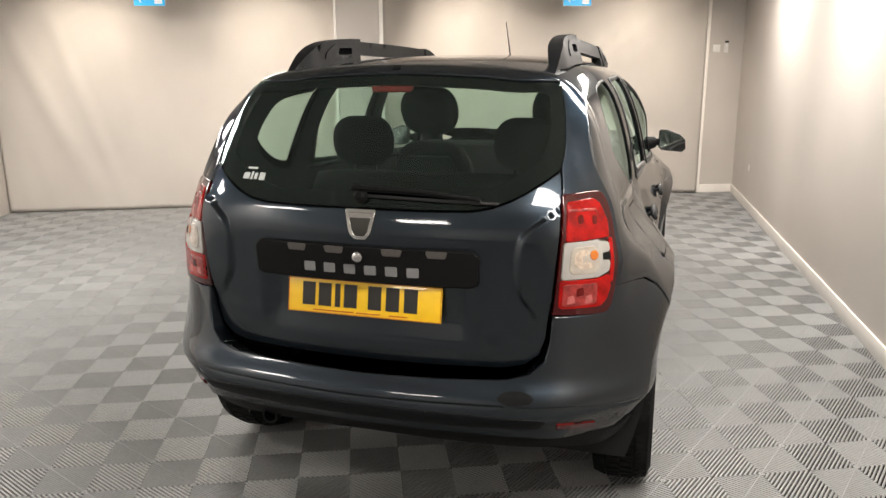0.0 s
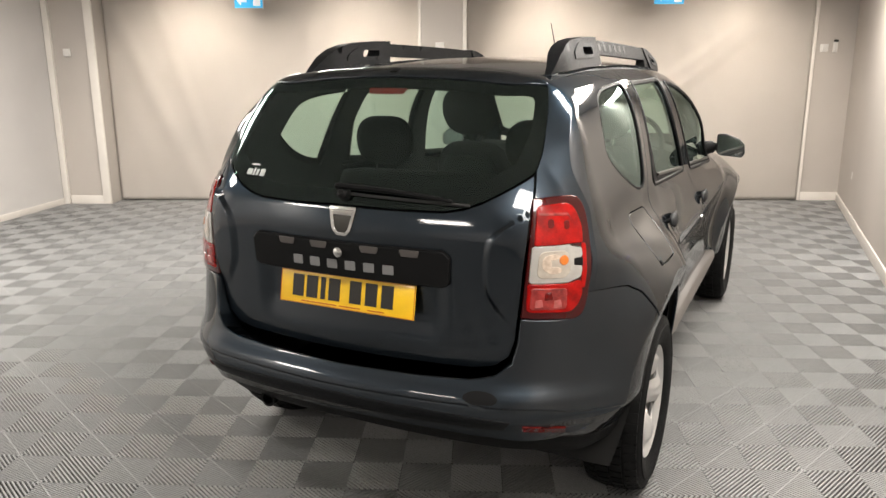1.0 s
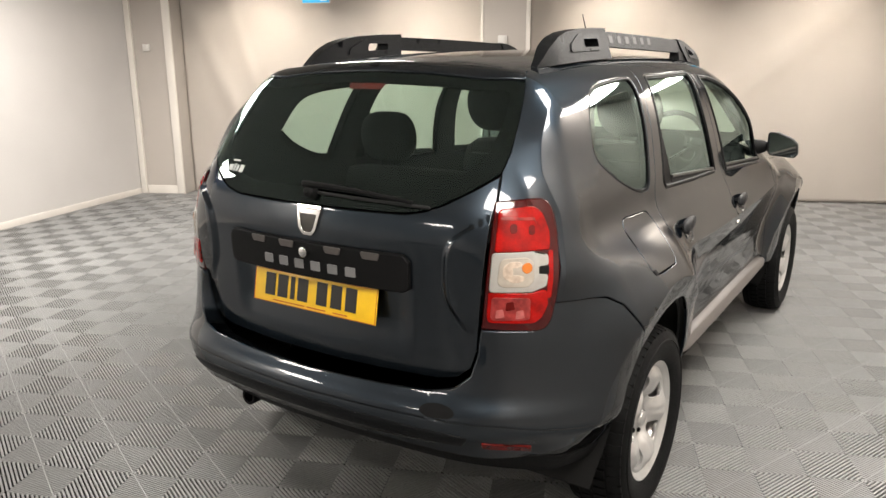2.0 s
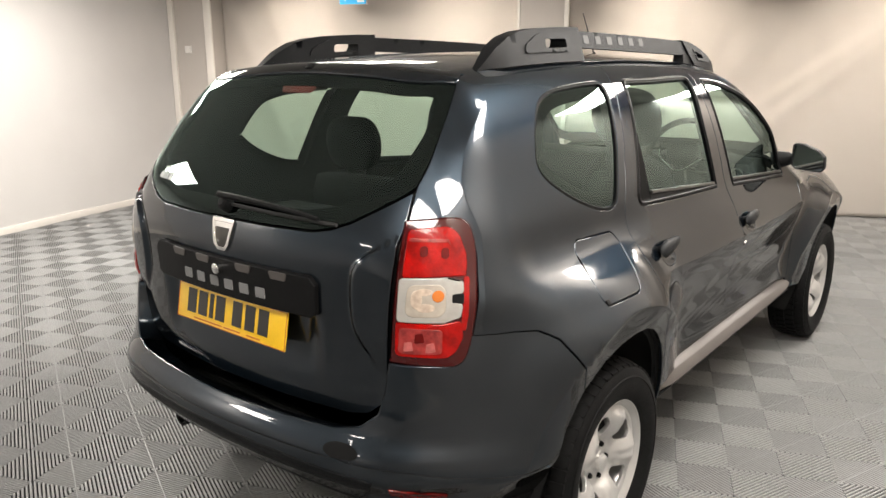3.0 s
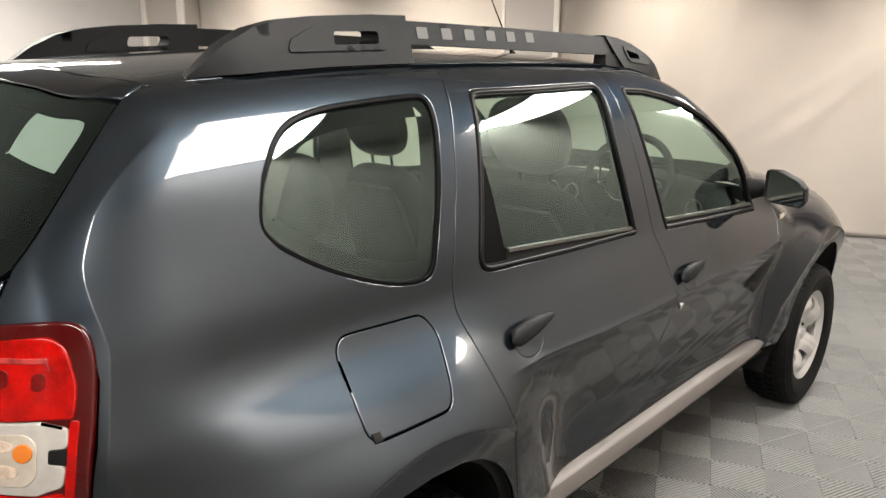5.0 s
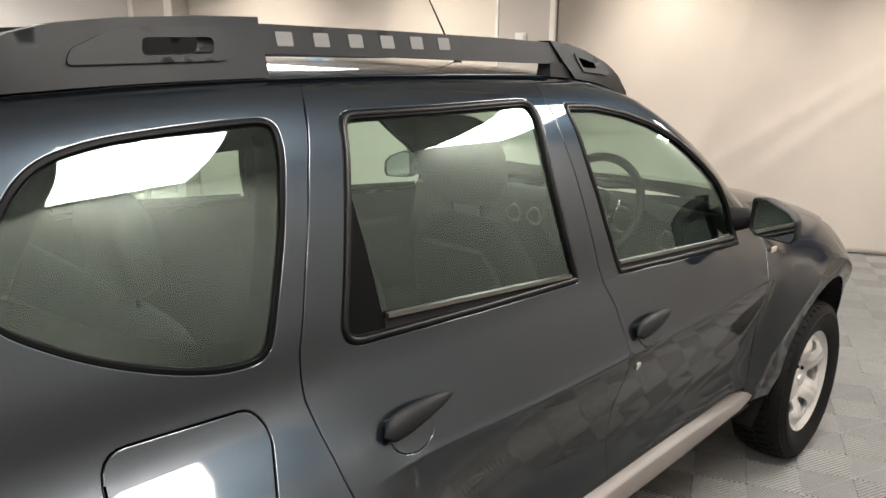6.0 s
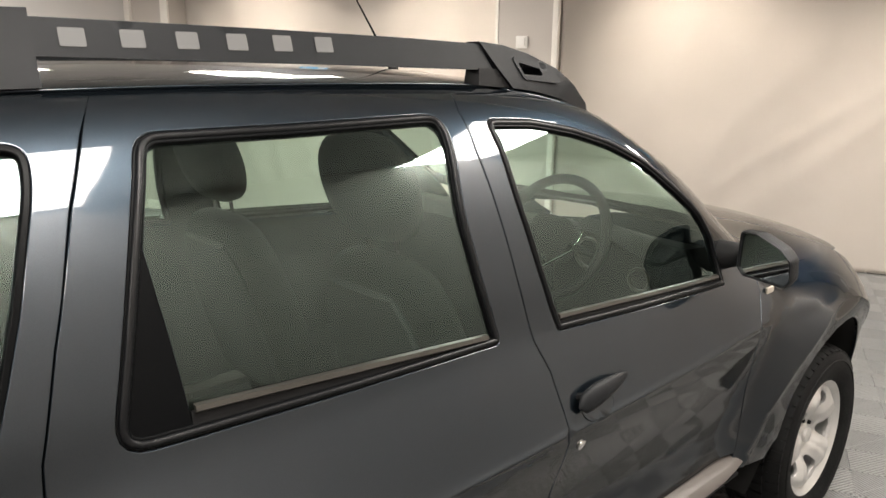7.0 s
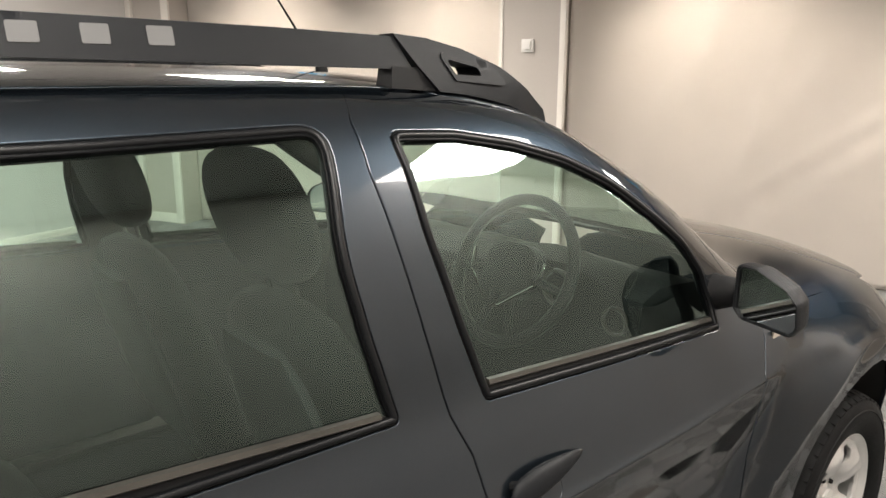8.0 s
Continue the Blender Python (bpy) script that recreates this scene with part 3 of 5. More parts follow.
def exit_sign(x, y):
    """A lit hanging sign with an arrow and a door shape."""
    t = thing("exit_sign", "blue lit emergency exit sign with a white arrow, on thin rods", "exit sign", "exit signs", at=hall(x, y, 2.340))
    box_part("housing", -0.165, 0.165, 0.0, 0.03, -0.085, 0.085, SWITCH, t, 0.004)
    box_part("panel", -0.160, 0.160, -0.004, -0.0005, -0.080, 0.080, SIGN_BLUE, t, 0.0, label="blue face")
    bm = bmesh.new()
    vs = [bm.verts.new((a, -0.0065, b)) for a, b in ((-0.135, 0.0), (-0.085, 0.050), (-0.085, 0.018), (-0.02, 0.018), (-0.02, -0.018), (-0.085, -0.018), (-0.085, -0.050))]
    f = bm.faces.new(vs)
    bmesh.ops.solidify(bm, geom=[f], thickness=0.002)
    part("arrow", bm, SIGN_WHITE, t, "white arrow")
    bm = bmesh.new()
    box(bm, 0.055, 0.135, -0.0075, -0.0045, -0.060, 0.060)
    part("door_mark", bm, SIGN_WHITE, t, "white door shape")
    for a in (-0.12, 0.12):
        bm = bmesh.new()
        tube(bm, [(a, 0.015, 0.086), (a, 0.015, CEIL - 2.341)], 0.003, 6)
        part("rod", bm, SWITCH, t)
    return t


exit_sign(-2.14, 6.47)
exit_sign(2.53, 6.34)

# ---- floor tiles: plastic squares of two by two ribbed fields ----
FIELD = 0.204
PHASE = (-0.056, 0.099)


def tile_mesh():
    """One tile: four fields, the ribs of each across those of its neighbours, and a cross bar under them."""
    vs, fs = [], []
    top, low = 0.0, -0.0055
    g = FIELD
    pitch, width = g / 10, 0.50

    def quad(a, b, c, d):
        n = len(vs)
        vs.extend((a, b, c, d))
        fs.append((n, n + 1, n + 2, n + 3))

    def clip(c0, c1):
        """The part of the band c0 < x + y < c1 within the unit field, as a polygon."""
        poly = [(0.0, 0.0), (g, 0.0), (g, g), (0.0, g)]
        for c, sgn in ((c0, 1), (c1, -1)):
            out = []
            for p, q in zip(poly, poly[1:] + poly[:1]):
                dp, dq = sgn * (p[0] + p[1] - c), sgn * (q[0] + q[1] - c)
                if dp >= 0:
                    out.append(p)
                if dp * dq < 0:
                    t = dp / (dp - dq)
                    out.append((p[0] + t * (q[0] - p[0]), p[1] + t * (q[1] - p[1])))
            poly = out
        return poly

    for fi in range(2):
        for fj in range(2):
            falling = (fi + fj) % 2 == 1
            def put(p, z):
                a, b = p
                if not falling:
                    a = g - a
                return (fi * g + a, fj * g + b, z)
            for k in range(20):
                c0 = (k + 0.5 - width / 2) * pitch + 0.002
                c1 = (k + 0.5 + width / 2) * pitch - 0.002
                poly = clip(c0, c1)
                if len(poly) < 3:
                    continue
                n = len(vs)
                vs.extend(put(p, top) for p in poly)
                ring = tuple(range(n, n + len(poly)))
                fs.append(ring if falling else ring[::-1])
                for p, q in zip(poly, poly[1:] + poly[:1]):
                    if abs(p[0] + p[1] - q[0] - q[1]) > 1e-6:
                        continue
                    out = 1 if abs(p[0] + p[1] - c1) < 1e-6 else -1
                    # a rounded shoulder, then the steep side
                    line = [((p, q), top)] + [(((p[0] + out * e, p[1] + out * e), (q[0] + out * e, q[1] + out * e)), z) for e, z in ((0.0011, -0.0010), (0.0020, low))]
                    for ((p0, q0), z0), ((p1, q1), z1) in zip(line, line[1:]):
                        if falling:
                            quad(put(p0, z0), put(p1, z1), put(q1, z1), put(q0, z0))
                        else:
                            quad(put(p0, z0), put(q0, z0), put(q1, z1), put(p1, z1))
            w = 0.0024
            a, b = (w, 0.0), (g, g - w)
            bar = [put((0.0 + w, 0.0), top + 0.0003), put((g, g - w), top + 0.0003), put((g - w, g), top + 0.0003), put((0.0, w), top + 0.0003)]
            n = len(vs)
            vs.extend(bar)
            fs.append((n, n + 1, n + 2, n + 3) if falling else (n + 3, n + 2, n + 1, n))
    return vs, fs


def lay_tiles():
    vs, fs = tile_mesh()
    mesh = bpy.data.meshes.new("floor_tile")
    mesh.from_pydata(vs, [], fs)
    mesh.materials.append(FLOOR_TILE)
    size = 2 * FIELD
    near, far = [], []
    turn = Matrix.Rotation(radians(HALL_TURN), 4, "Z")
    for i in range(-14, 14):
        for j in range(-17, 18):
            x, y = PHASE[0] + i * size, PHASE[1] + j * size
            cx, cy = x + size / 2, y + size / 2
            if not (-5.3 < cx < 5.2 and -5.2 < cy < Y_BACK + 0.15):
                continue
            w = turn @ Vector((cx, cy, 0))
            if w.x > 2.52 - 0.0658 * w.y:
                continue
            d = math.hypot((w.x - 0.6) * 0.9, w.y - 0.9)
            (near if d < 3.6 else far).append((d, x, y))
    near.sort()
    far += near[300:]
    for d, x, y in near[:300]:
        ob = new("floor_tile", mesh)
        ob.parent = FLOOR
        ob.matrix_parent_inverse = FLOOR.matrix_world.inverted()
        ob.matrix_basis = turn @ pose(x, y, 0)
    base = np.array(vs)
    allv, allf, n = [], [], 0
    for d, x, y in far:
        allv.append(base + np.array((x, y, 0)))
        allf += [tuple(k + n for k in f) for f in fs]
        n += len(base)
    rest = bpy.data.meshes.new("far_tiles")
    rest.from_pydata([tuple(p) for p in np.concatenate(allv)], [], allf)
    ob = finish("far_tiles", rest, FLOOR_TILE)
    ob.matrix_world = turn
    tagged(ob, "grey ribbed plastic floor tiles laid to the walls", "floor tiles", kind="stuff")

# ---- the car ----
CAR = thing("car", "dark grey metallic five-door car with roof rails on tiled floor", "car")


def mirror(loop):
    loop = np.asarray(loop, float)
    return np.stack([-loop[:, 0], loop[:, 1]], 1)


def both(half):
    """A whole outline from its right half, given from the top middle to the bottom middle."""
    half = np.asarray(half, float)
    left = mirror(half)[::-1]
    left = left[(np.abs(left[:, 0]) > 1e-6)]
    return np.concatenate([half, left])


def arch(cu, start, stop, front=0.372, rear=0.385, high=0.455, n=16, power=2.3):
    """The wheel opening from its front foot over the top to its rear foot, between two heights."""
    pts = []
    for k in range(n + 1):
        a = math.pi * k / n
        c, s = math.cos(a), math.sin(a)
        u = cu + (front if c > 0 else rear) * math.copysign(abs(c) ** (2 / power), c)
        z = HUB_Z + high * s ** (2 / power)
        if (c > 0 and z < start) or (c <= 0 and z < stop):
            continue
        pts.append((u, z))
    return pts


def panel(name, loop, mat, parent, holes=(), f=field, h=0.035, gap=0.0034, push=0.0, lip=0.012, label="", side=1, edge=0.0035, lines=()):
    """A body panel: an outline on the body's surface."""
    loop = offset_loop(np.asarray(loop, float), gap)
    holes = [offset_loop(np.asarray(k, float), -gap) for k in holes]
    v, t = fill(loop, holes, h, lines)
    return skin(name, v, t, lambda a, b: surface(a * side, b, f, push), mat, parent, label, lip, edge)


def top_surface(x, y, f=field, push=0.0):
    """The surface straight above the places (x, y)."""
    x, y = np.asarray(x, float), np.asarray(y, float)
    a, b = np.full(x.shape, 0.6), np.full(x.shape, 2.0)
    for _ in range(34):
        m = (a + b) / 2
        ins = f(x, y, m) < 0
        a, b = np.where(ins, m, a), np.where(ins, b, m)
    p = np.stack([x, y, a], -1)
    n = gradient(p, f)
    return p + n * push, n


def nose_surface(x, z, push=0.0):
    x, z = np.asarray(x, float), np.asarray(z, float)
    a, b = np.full(x.shape, 3.2), np.full(x.shape, 4.8)
    for _ in range(34):
        m = (a + b) / 2
        ins = field(x, m, z) < 0
        a, b = np.where(ins, m, a), np.where(ins, b, m)
    p = np.stack([x, a, z], -1)
    n = gradient(p)
    return p + n * push, n


def sheet(name, loop, place, mat, parent, holes=(), h=0.05, gap=0.002, lip=0.012, label="", push=0.0):
    loop = offset_loop(np.asarray(loop, float), gap)
    v, t = fill(loop, [offset_loop(np.asarray(k, float), -gap) for k in holes], h)
    return skin(name, v, t, lambda a, b: place(a, b, push=push), mat, parent, label, lip)


# outlines on the flank, as (u, v)
TAIL_EDGE = [(0.604, 1.215), (0.617, 1.290), (0.670, 1.386), (0.730, 1.500), (0.755, 1.545)]
GAP_C = [(1.755, 1.632), (1.712, 1.540), (1.668, 1.435), (1.616, 1.280), (1.579, 1.145), (1.572, 1.060), (1.584, 0.940), (1.601, 0.850), (1.640, 0.735), (1.675, 0.620), (1.705, 0.488)]
GAP_B = [(2.484, 1.632), (2.450, 1.545), (2.444, 1.460), (2.463, 1.350), (2.488, 1.210), (2.514, 1.080), (2.540, 1.012), (2.548, 0.930), (2.548, 0.488)]
GAP_A = [(3.545, 1.045), (3.522, 0.990), (3.462, 0.918), (3.458, 0.840), (3.468, 0.760), (3.462, 0.620), (3.440, 0.488)]
DOOR_TOP = [(2.700, 1.622), (2.900, 1.560), (3.060, 1.475), (3.200, 1.385), (3.330, 1.275), (3.440, 1.165), (3.520, 1.085)]
QUARTER_WIN = softened([(1.208, 1.482), (1.300, 1.514), (1.420, 1.525), (1.560, 1.532), (1.634, 1.532), (1.634, 1.482), (1.604, 1.390), (1.573, 1.298), (1.540, 1.205), (1.518, 1.142), (1.440, 1.142), (1.350, 1.166), (1.240, 1.212), (1.150, 1.268), (1.098, 1.315), (1.142, 1.392)])
REAR_WIN = rounded([(1.782, 1.536), (2.050, 1.537), (2.398, 1.545), (2.367, 1.360), (2.386, 1.230), (2.416, 1.097), (2.050, 1.107), (1.790, 1.118), (1.660, 1.124), (1.716, 1.337)], [0.05, 0.3, 0.045, 0.3, 0.3, 0.012, 0.0, 0.0, 0.045, 0.3])
FRONT_WIN = rounded([(2.506, 1.526), (2.650, 1.519), (2.780, 1.494), (2.900, 1.458), (3.010, 1.408), (3.120, 1.345), (3.240, 1.262), (3.322, 1.180), (3.356, 1.100), (3.346, 1.040), (2.905, 1.063), (2.596, 1.082), (2.556, 1.210), (2.518, 1.370)], [0.028, 0.2, 0.3, 0.3, 0.3, 0.3, 0.2, 0.1, 0.1, 0.012, 0.2, 0.015, 0.3, 0.3])
FLAP = rounded([(1.228, 1.086), (1.470, 1.076), (1.494, 1.036), (1.428, 0.915), (1.200, 0.917)], [0.045, 0.04, 0.05, 0.05, 0.03])
LAMP = softened([(0.598, 1.211), (0.600, 1.212), (0.690, 1.217), (0.748, 1.216), (0.768, 1.165), (0.768, 1.080), (0.762, 0.990), (0.748, 0.895), (0.728, 0.854), (0.680, 0.853), (0.571, 0.855), (0.569, 0.857), (0.581, 1.020)])
HANDLES = [(1.772, 0.946), (2.660, 0.912)]


def cup_loop(cu, cv):
    return np.array([(cu + 0.056 * math.cos(k * math.tau / 20), cv + 0.030 * math.sin(k * math.tau / 20)) for k in range(20)])


R_ARCH, F_ARCH = REAR_AXLE + U_SIDE - GUIDE_Y, FRONT_AXLE + U_SIDE - GUIDE_Y
QUARTER = TAIL_EDGE[1:] + [(0.800, 1.585), (0.880, 1.618), (1.200, 1.630)] + GAP_C + [(1.705, 0.420)] + arch(R_ARCH, 0.42, 0.70)[:-1] + [(1.083, 0.712), (1.055, 0.790), (0.985, 0.886), (0.930, 0.916), (0.860, 0.924), (0.756, 0.930), (0.769, 1.030), (0.770, 1.130), (0.760, 1.172), (0.738, 1.202), (0.704, 1.213), (0.606, 1.210)]
REAR_DOOR = GAP_C + GAP_B[::-1]
FRONT_DOOR = GAP_B + GAP_A[::-1] + DOOR_TOP[::-1]
FENDER = GAP_A + [(3.44, 0.43), (3.64, 0.42)] + arch(F_ARCH, 0.42, 0.42)[::-1] + [(4.46, 0.43), (4.50, 0.60), (4.50, 0.88), (4.30, 0.995), (4.0, 1.036), (3.75, 1.046)]


def glazing(name, loop, parent, side, glass, frit=0.022, seal=0.012):
    """A window: rubber seal, dark border and the pane a little inside it."""
    frame_loop = offset_loop(loop, 0.001)
    inner = offset_loop(loop, seal)
    pane_ob = panel(name, inner, glass, parent, h=0.045, gap=-0.004, push=-0.007, lip=0, side=side)
    pane_ob.visible_shadow = False
    panel("seal", frame_loop, SEAL, parent, holes=[inner], h=0.03, gap=0.0, push=-0.001, lip=0.014, side=side, edge=0.004)
    if not frit:
        # the thick rounded lip of the rubber
        path = resample(offset_loop(loop, 0.008), 0.02)
        p, n = surface(path[:, 0] * side, path[:, 1], push=-0.002)
        rings = []
        for k in range(len(p)):
            a = Vector(p[(k + 1) % len(p)] - p[k - 1]).normalized()
            nn = Vector(n[k])
            b = a.cross(nn).normalized()
            rings.append([Vector(p[k]) + (nn * math.cos(q * math.tau / 8) + b * math.sin(q * math.tau / 8)) * 0.0066 for q in range(8)])
        bm = bmesh.new()
        loft(bm, rings + [rings[0]], caps=False)
        bmesh.ops.remove_doubles(bm, verts=bm.verts, dist=1e-5)
        part("seal_lip", bm, BEAD, parent, "thick black rubber lip", angle=80)
    if frit:
        panel("border", inner, FRIT, parent, holes=[offset_loop(loop, seal + frit)], h=0.03, gap=-0.003, push=-0.013, lip=0, side=side)
    return pane_ob


def handle(parent, cu, cv, side):
    """A leaf-shaped pull over a shallow cup."""
    def bowl(a, b):
        r2 = ((a - cu) / 0.056) ** 2 + ((b - cv) / 0.030) ** 2
        p, n = surface(a * side, b)
        p2, n2 = p - n * (0.020 * np.clip(1 - r2, 0, 1))[:, None], n
        return p2, n2
    v, t = fill(cup_loop(cu, cv), [], 0.012)
    co, no = bowl(v[:, 0], v[:, 1])
    mesh_place = lambda a, b: bowl(a, b)
    cup = skin("handle_cup", v, t, mesh_place, PAINT, parent, "", 0)
    cup.data.normals_split_custom_set([(0, 0, 0)] * len(cup.data.loops))
    # the pull
    rings = []
    for k in range(13):
        s = k / 12
        u = cu - 0.078 + 0.196 * s
        thick = 0.0185 * math.sin(math.pi * min(max(s, 0.0), 1.0) ** 0.62) ** 0.75 + 0.0015
        mid = cv + 0.026 + 0.010 * s - 0.012 * (1 - s) ** 3
        height = 0.0250 * (math.sin(math.pi * s ** 0.6) ** 0.6) * (1 - 0.30 * s) + 0.002
        p, n = surface(np.array([u * side]), np.array([mid]))
        p, n = Vector(p[0]), Vector(n[0])
        up = Vector((0, 0, 1)) - n * n.z
        up.normalize()
        lift = 0.012 + 0.010 * math.sin(math.pi * s)
        ring = []
        for q in range(12):
            a = q * math.tau / 12
            ring.append(p + n * (lift + thick * 0.62 * math.sin(a)) + up * (height * math.cos(a)))
        rings.append(ring)
    bm = bmesh.new()
    loft(bm, rings)
    part("handle", bm, RAIL, parent, angle=60)
    for s in (0.12, 0.80):
        u = cu - 0.078 + 0.196 * s
        p, n = surface(np.array([u * side]), np.array([cv + 0.030]))
        p, n = Vector(p[0]), Vector(n[0])
        bm = bmesh.new()
        tube(bm, [p - n * 0.004, p + n * 0.016], 0.010, 8)
        part("handle_foot", bm, PLASTIC, parent)


def crease_lines(y0, y1):
    """Lines of places along the crease of a door."""
    rows = []
    for dz in (-0.016, -0.008, -0.004, -0.0018, 0.0, 0.0018, 0.004, 0.008, 0.016):
        row = []
        for k in range(37):
            y = y0 + (y1 - y0) * k / 36
            lift = 0.02 * math.exp(-(((y - 1.15) / 0.35) ** 2)) + 0.022 * math.exp(-(((y - 3.0) / 0.3) ** 2))
            row.append((y + U_SIDE - GUIDE_Y, 0.885 + lift + dz))
        rows.append(row)
    return rows


def flare_lines(axle, start, stop):
    """Lines of places along the edge of the wheel arch flare, between two angles."""
    a = np.radians(np.linspace(start, stop, 40))
    rows = []
    for d in (-0.016, -0.008, -0.002, 0.002, 0.010):
        y, z = axle + (FLARE_R + d) / 0.96 * np.cos(a), HUB_Z + (FLARE_R + d) * np.sin(a)
        u, v = uv_of(np.full_like(y, 0.87), y, z)
        rows.append([(p, q) for p, q in zip(u, v)])
    return rows


def flank(side):
    q = panel("rear_wing", QUARTER, PAINT, CAR, holes=[QUARTER_WIN, FLAP], side=side, h=0.022, lines=[[(lerp_curve(np.array(v), CORNER) + d, v) for v in np.linspace(0.96, 1.48, 40)] for d in (-0.014, -0.006, -0.0015, 0.002, 0.010, 0.025)] + flare_lines(REAR_AXLE, 30, 112))
    glazing("quarter_window", QUARTER_WIN, q, side, DOOR_GLASS, 0.040, seal=0.006)
    panel("filler_flap", FLAP, PAINT, q, side=side, h=0.025, gap=0.004, edge=0.004)
    bm = bmesh.new()
    p, n = surface(np.array([1.222 * side]), np.array([0.924]))
    p, n = Vector(p[0]), Vector(n[0])
    box(bm, -0.010, 0.010, -0.010, 0.010, -0.006, 0.004, 0.003, Matrix.Translation(p) @ n.to_track_quat("Z", "Y").to_matrix().to_4x4())
    part("flap_stop", bm, PLASTIC, q, "black rubber stop")
    for name, loop, win, cup in (("rear_door", REAR_DOOR, REAR_WIN, HANDLES[0]), ("front_door", FRONT_DOOR, FRONT_WIN, HANDLES[1])):
        d = panel(name, loop, PAINT, CAR, holes=[win, cup_loop(*cup)], side=side, lines=crease_lines(*((1.105, 2.005) if name == "rear_door" else (2.04, 2.925))))
        if name == "rear_door":
            glazing("door_window", win, d, side, DOOR_GLASS, 0.0, seal=0.015)
            panel("window_corner", rounded([(1.738, 1.405), (1.746, 1.405), (1.774, 1.138), (1.676, 1.138)], [0, 0, 0.004, 0.03]), SEAL, d, gap=0, push=-0.004, lip=0.01, side=side)
            strip_line, ends = (1.160, 1.119), (1.780, 2.380)
        else:
            glazing("door_window", win, d, side, DOOR_GLASS, 0.0, seal=0.015)
            strip_line, ends = (1.112, 1.067), (2.605, 3.320)
        rows = []
        for k in range(21):
            u = ends[0] + (ends[1] - ends[0]) * k / 20
            v0 = strip_line[0] + (strip_line[1] - strip_line[0]) * k / 20
            ring = []
            for dv, out in ((-0.007, 0.001), (-0.005, 0.005), (0.003, 0.004), (0.006, -0.004), (-0.007, -0.004)):
                p, n = surface(np.array([u * side]), np.array([v0 + dv]), push=out)
                ring.append(Vector(p[0]))
            rows.append(ring)
        foot = (1.112, 1.094) if name == "rear_door" else (1.080, 1.042)
        panel("window_foot_seal", np.array([(ends[0] - 0.004, strip_line[0] - 0.004), (ends[1] + 0.012, strip_line[1] - 0.005), (ends[1] + 0.012, foot[1]), (ends[0] - 0.004, foot[0])]), PLASTIC, d, gap=0, push=-0.003, lip=0.006, side=side, edge=0.001)
        bm = bmesh.new()
        loft(bm, rows)
        part("window_strip", bm, STEEL, d, "brushed metal window strip", angle=25)
        handle(d, cup[0], cup[1], side)
        if name == "front_door":
            p, n = surface(np.array([2.600 * side]), np.array([0.838]))
            p, n = Vector(p[0]), Vector(n[0])
            bm = bmesh.new()
            tube(bm, [p - n * 0.004, p + n * 0.003, p + n * 0.0045], [0.0125, 0.0125, 0.010], 16)
            part("lock", bm, CHROME, d, "round chrome lock")
    fender = panel("front_wing", FENDER, PAINT, CAR, side=side, h=0.024, lines=flare_lines(FRONT_AXLE, 30, 150))
    p, n = surface(np.array([3.575 * side]), np.array([0.985]), push=0.002)
    p, n = Vector(p[0]), Vector(n[0])
    bm = bmesh.new()
    box(bm, -0.024, 0.024, -0.011, 0.011, -0.002, 0.006, 0.005, Matrix.Translation(p) @ Matrix(((0, 0, side), (1, 0, 0), (0, 1, 0))).to_4x4(), 3)
    part("side_repeater", bm, WHITE_LENS, fender, "small clear side lamp")
    # the pillar beside the windscreen
    top = np.array([p[:2] for p in surface(np.array([a for a, b in DOOR_TOP]), np.array([b for a, b in DOOR_TOP]))[0]])
    outer = [(0.505, 2.135)] + [(a + 0.002, b) for a, b in top] 
    outer += [(0.74, 3.10), (0.695, 3.16), (0.655, 3.06), (0.625, 2.88), (0.585, 2.64), (0.545, 2.44), (0.50, 2.29)]
    sheet("windscreen_pillar", np.array(outer) * np.array((side, 1)), top_surface, PAINT, CAR, h=0.04)


for s in (1, -1):
    flank(s)

# roof, windscreen, bonnet and nose
ROOF_HALF = [(0, 0.416), (0.25, 0.425), (0.42, 0.450), (0.52, 0.500), (0.522, 0.9), (0.520, 1.6), (0.505, 2.10), (0.495, 2.245), (0.30, 2.285), (0, 2.300)]
sheet("roof", both(ROOF_HALF), top_surface, PAINT, CAR, h=0.07)
screen = sheet("windscreen", both([(0, 2.303), (0.30, 2.288), (0.497, 2.25), (0.545, 2.45), (0.585, 2.65), (0.625, 2.88), (0.66, 3.07), (0.60, 3.13), (0.30, 3.20), (0, 3.22)]), top_surface, DOOR_GLASS, CAR, h=0.07, lip=0)
screen.visible_shadow = False
sheet("screen_border", both([(0, 2.303), (0.30, 2.288), (0.497, 2.25), (0.545, 2.45), (0.585, 2.65), (0.625, 2.88), (0.66, 3.07), (0.60, 3.13), (0.30, 3.20), (0, 3.22)]), top_surface, GLOSS_BLACK, screen, holes=[both([(0, 2.36), (0.28, 2.345), (0.455, 2.31), (0.55, 2.68), (0.61, 2.99), (0.58, 3.03), (0.30, 3.09), (0, 3.11)])], h=0.05, lip=0, push=-0.004)
sheet("cowl", both([(0, 3.222), (0.30, 3.202), (0.60, 3.132), (0.69, 3.165), (0.62, 3.215), (0.32, 3.27), (0, 3.29)]), top_surface, PLASTIC, CAR, h=0.06)
sheet("bonnet", both([(0, 3.292), (0.32, 3.272), (0.62, 3.217), (0.70, 3.17), (0.757, 3.30), (0.757, 3.60), (0.722, 3.88), (0.52, 4.08), (0, 4.16)]), top_surface, PAINT, CAR, h=0.06)
sheet("front_bumper", both([(0, 0.925), (0.45, 0.90), (0.60, 0.86), (0.685, 0.80), (0.66, 0.42), (0.50, 0.30), (0, 0.28)]), nose_surface, PAINT, CAR, h=0.06)

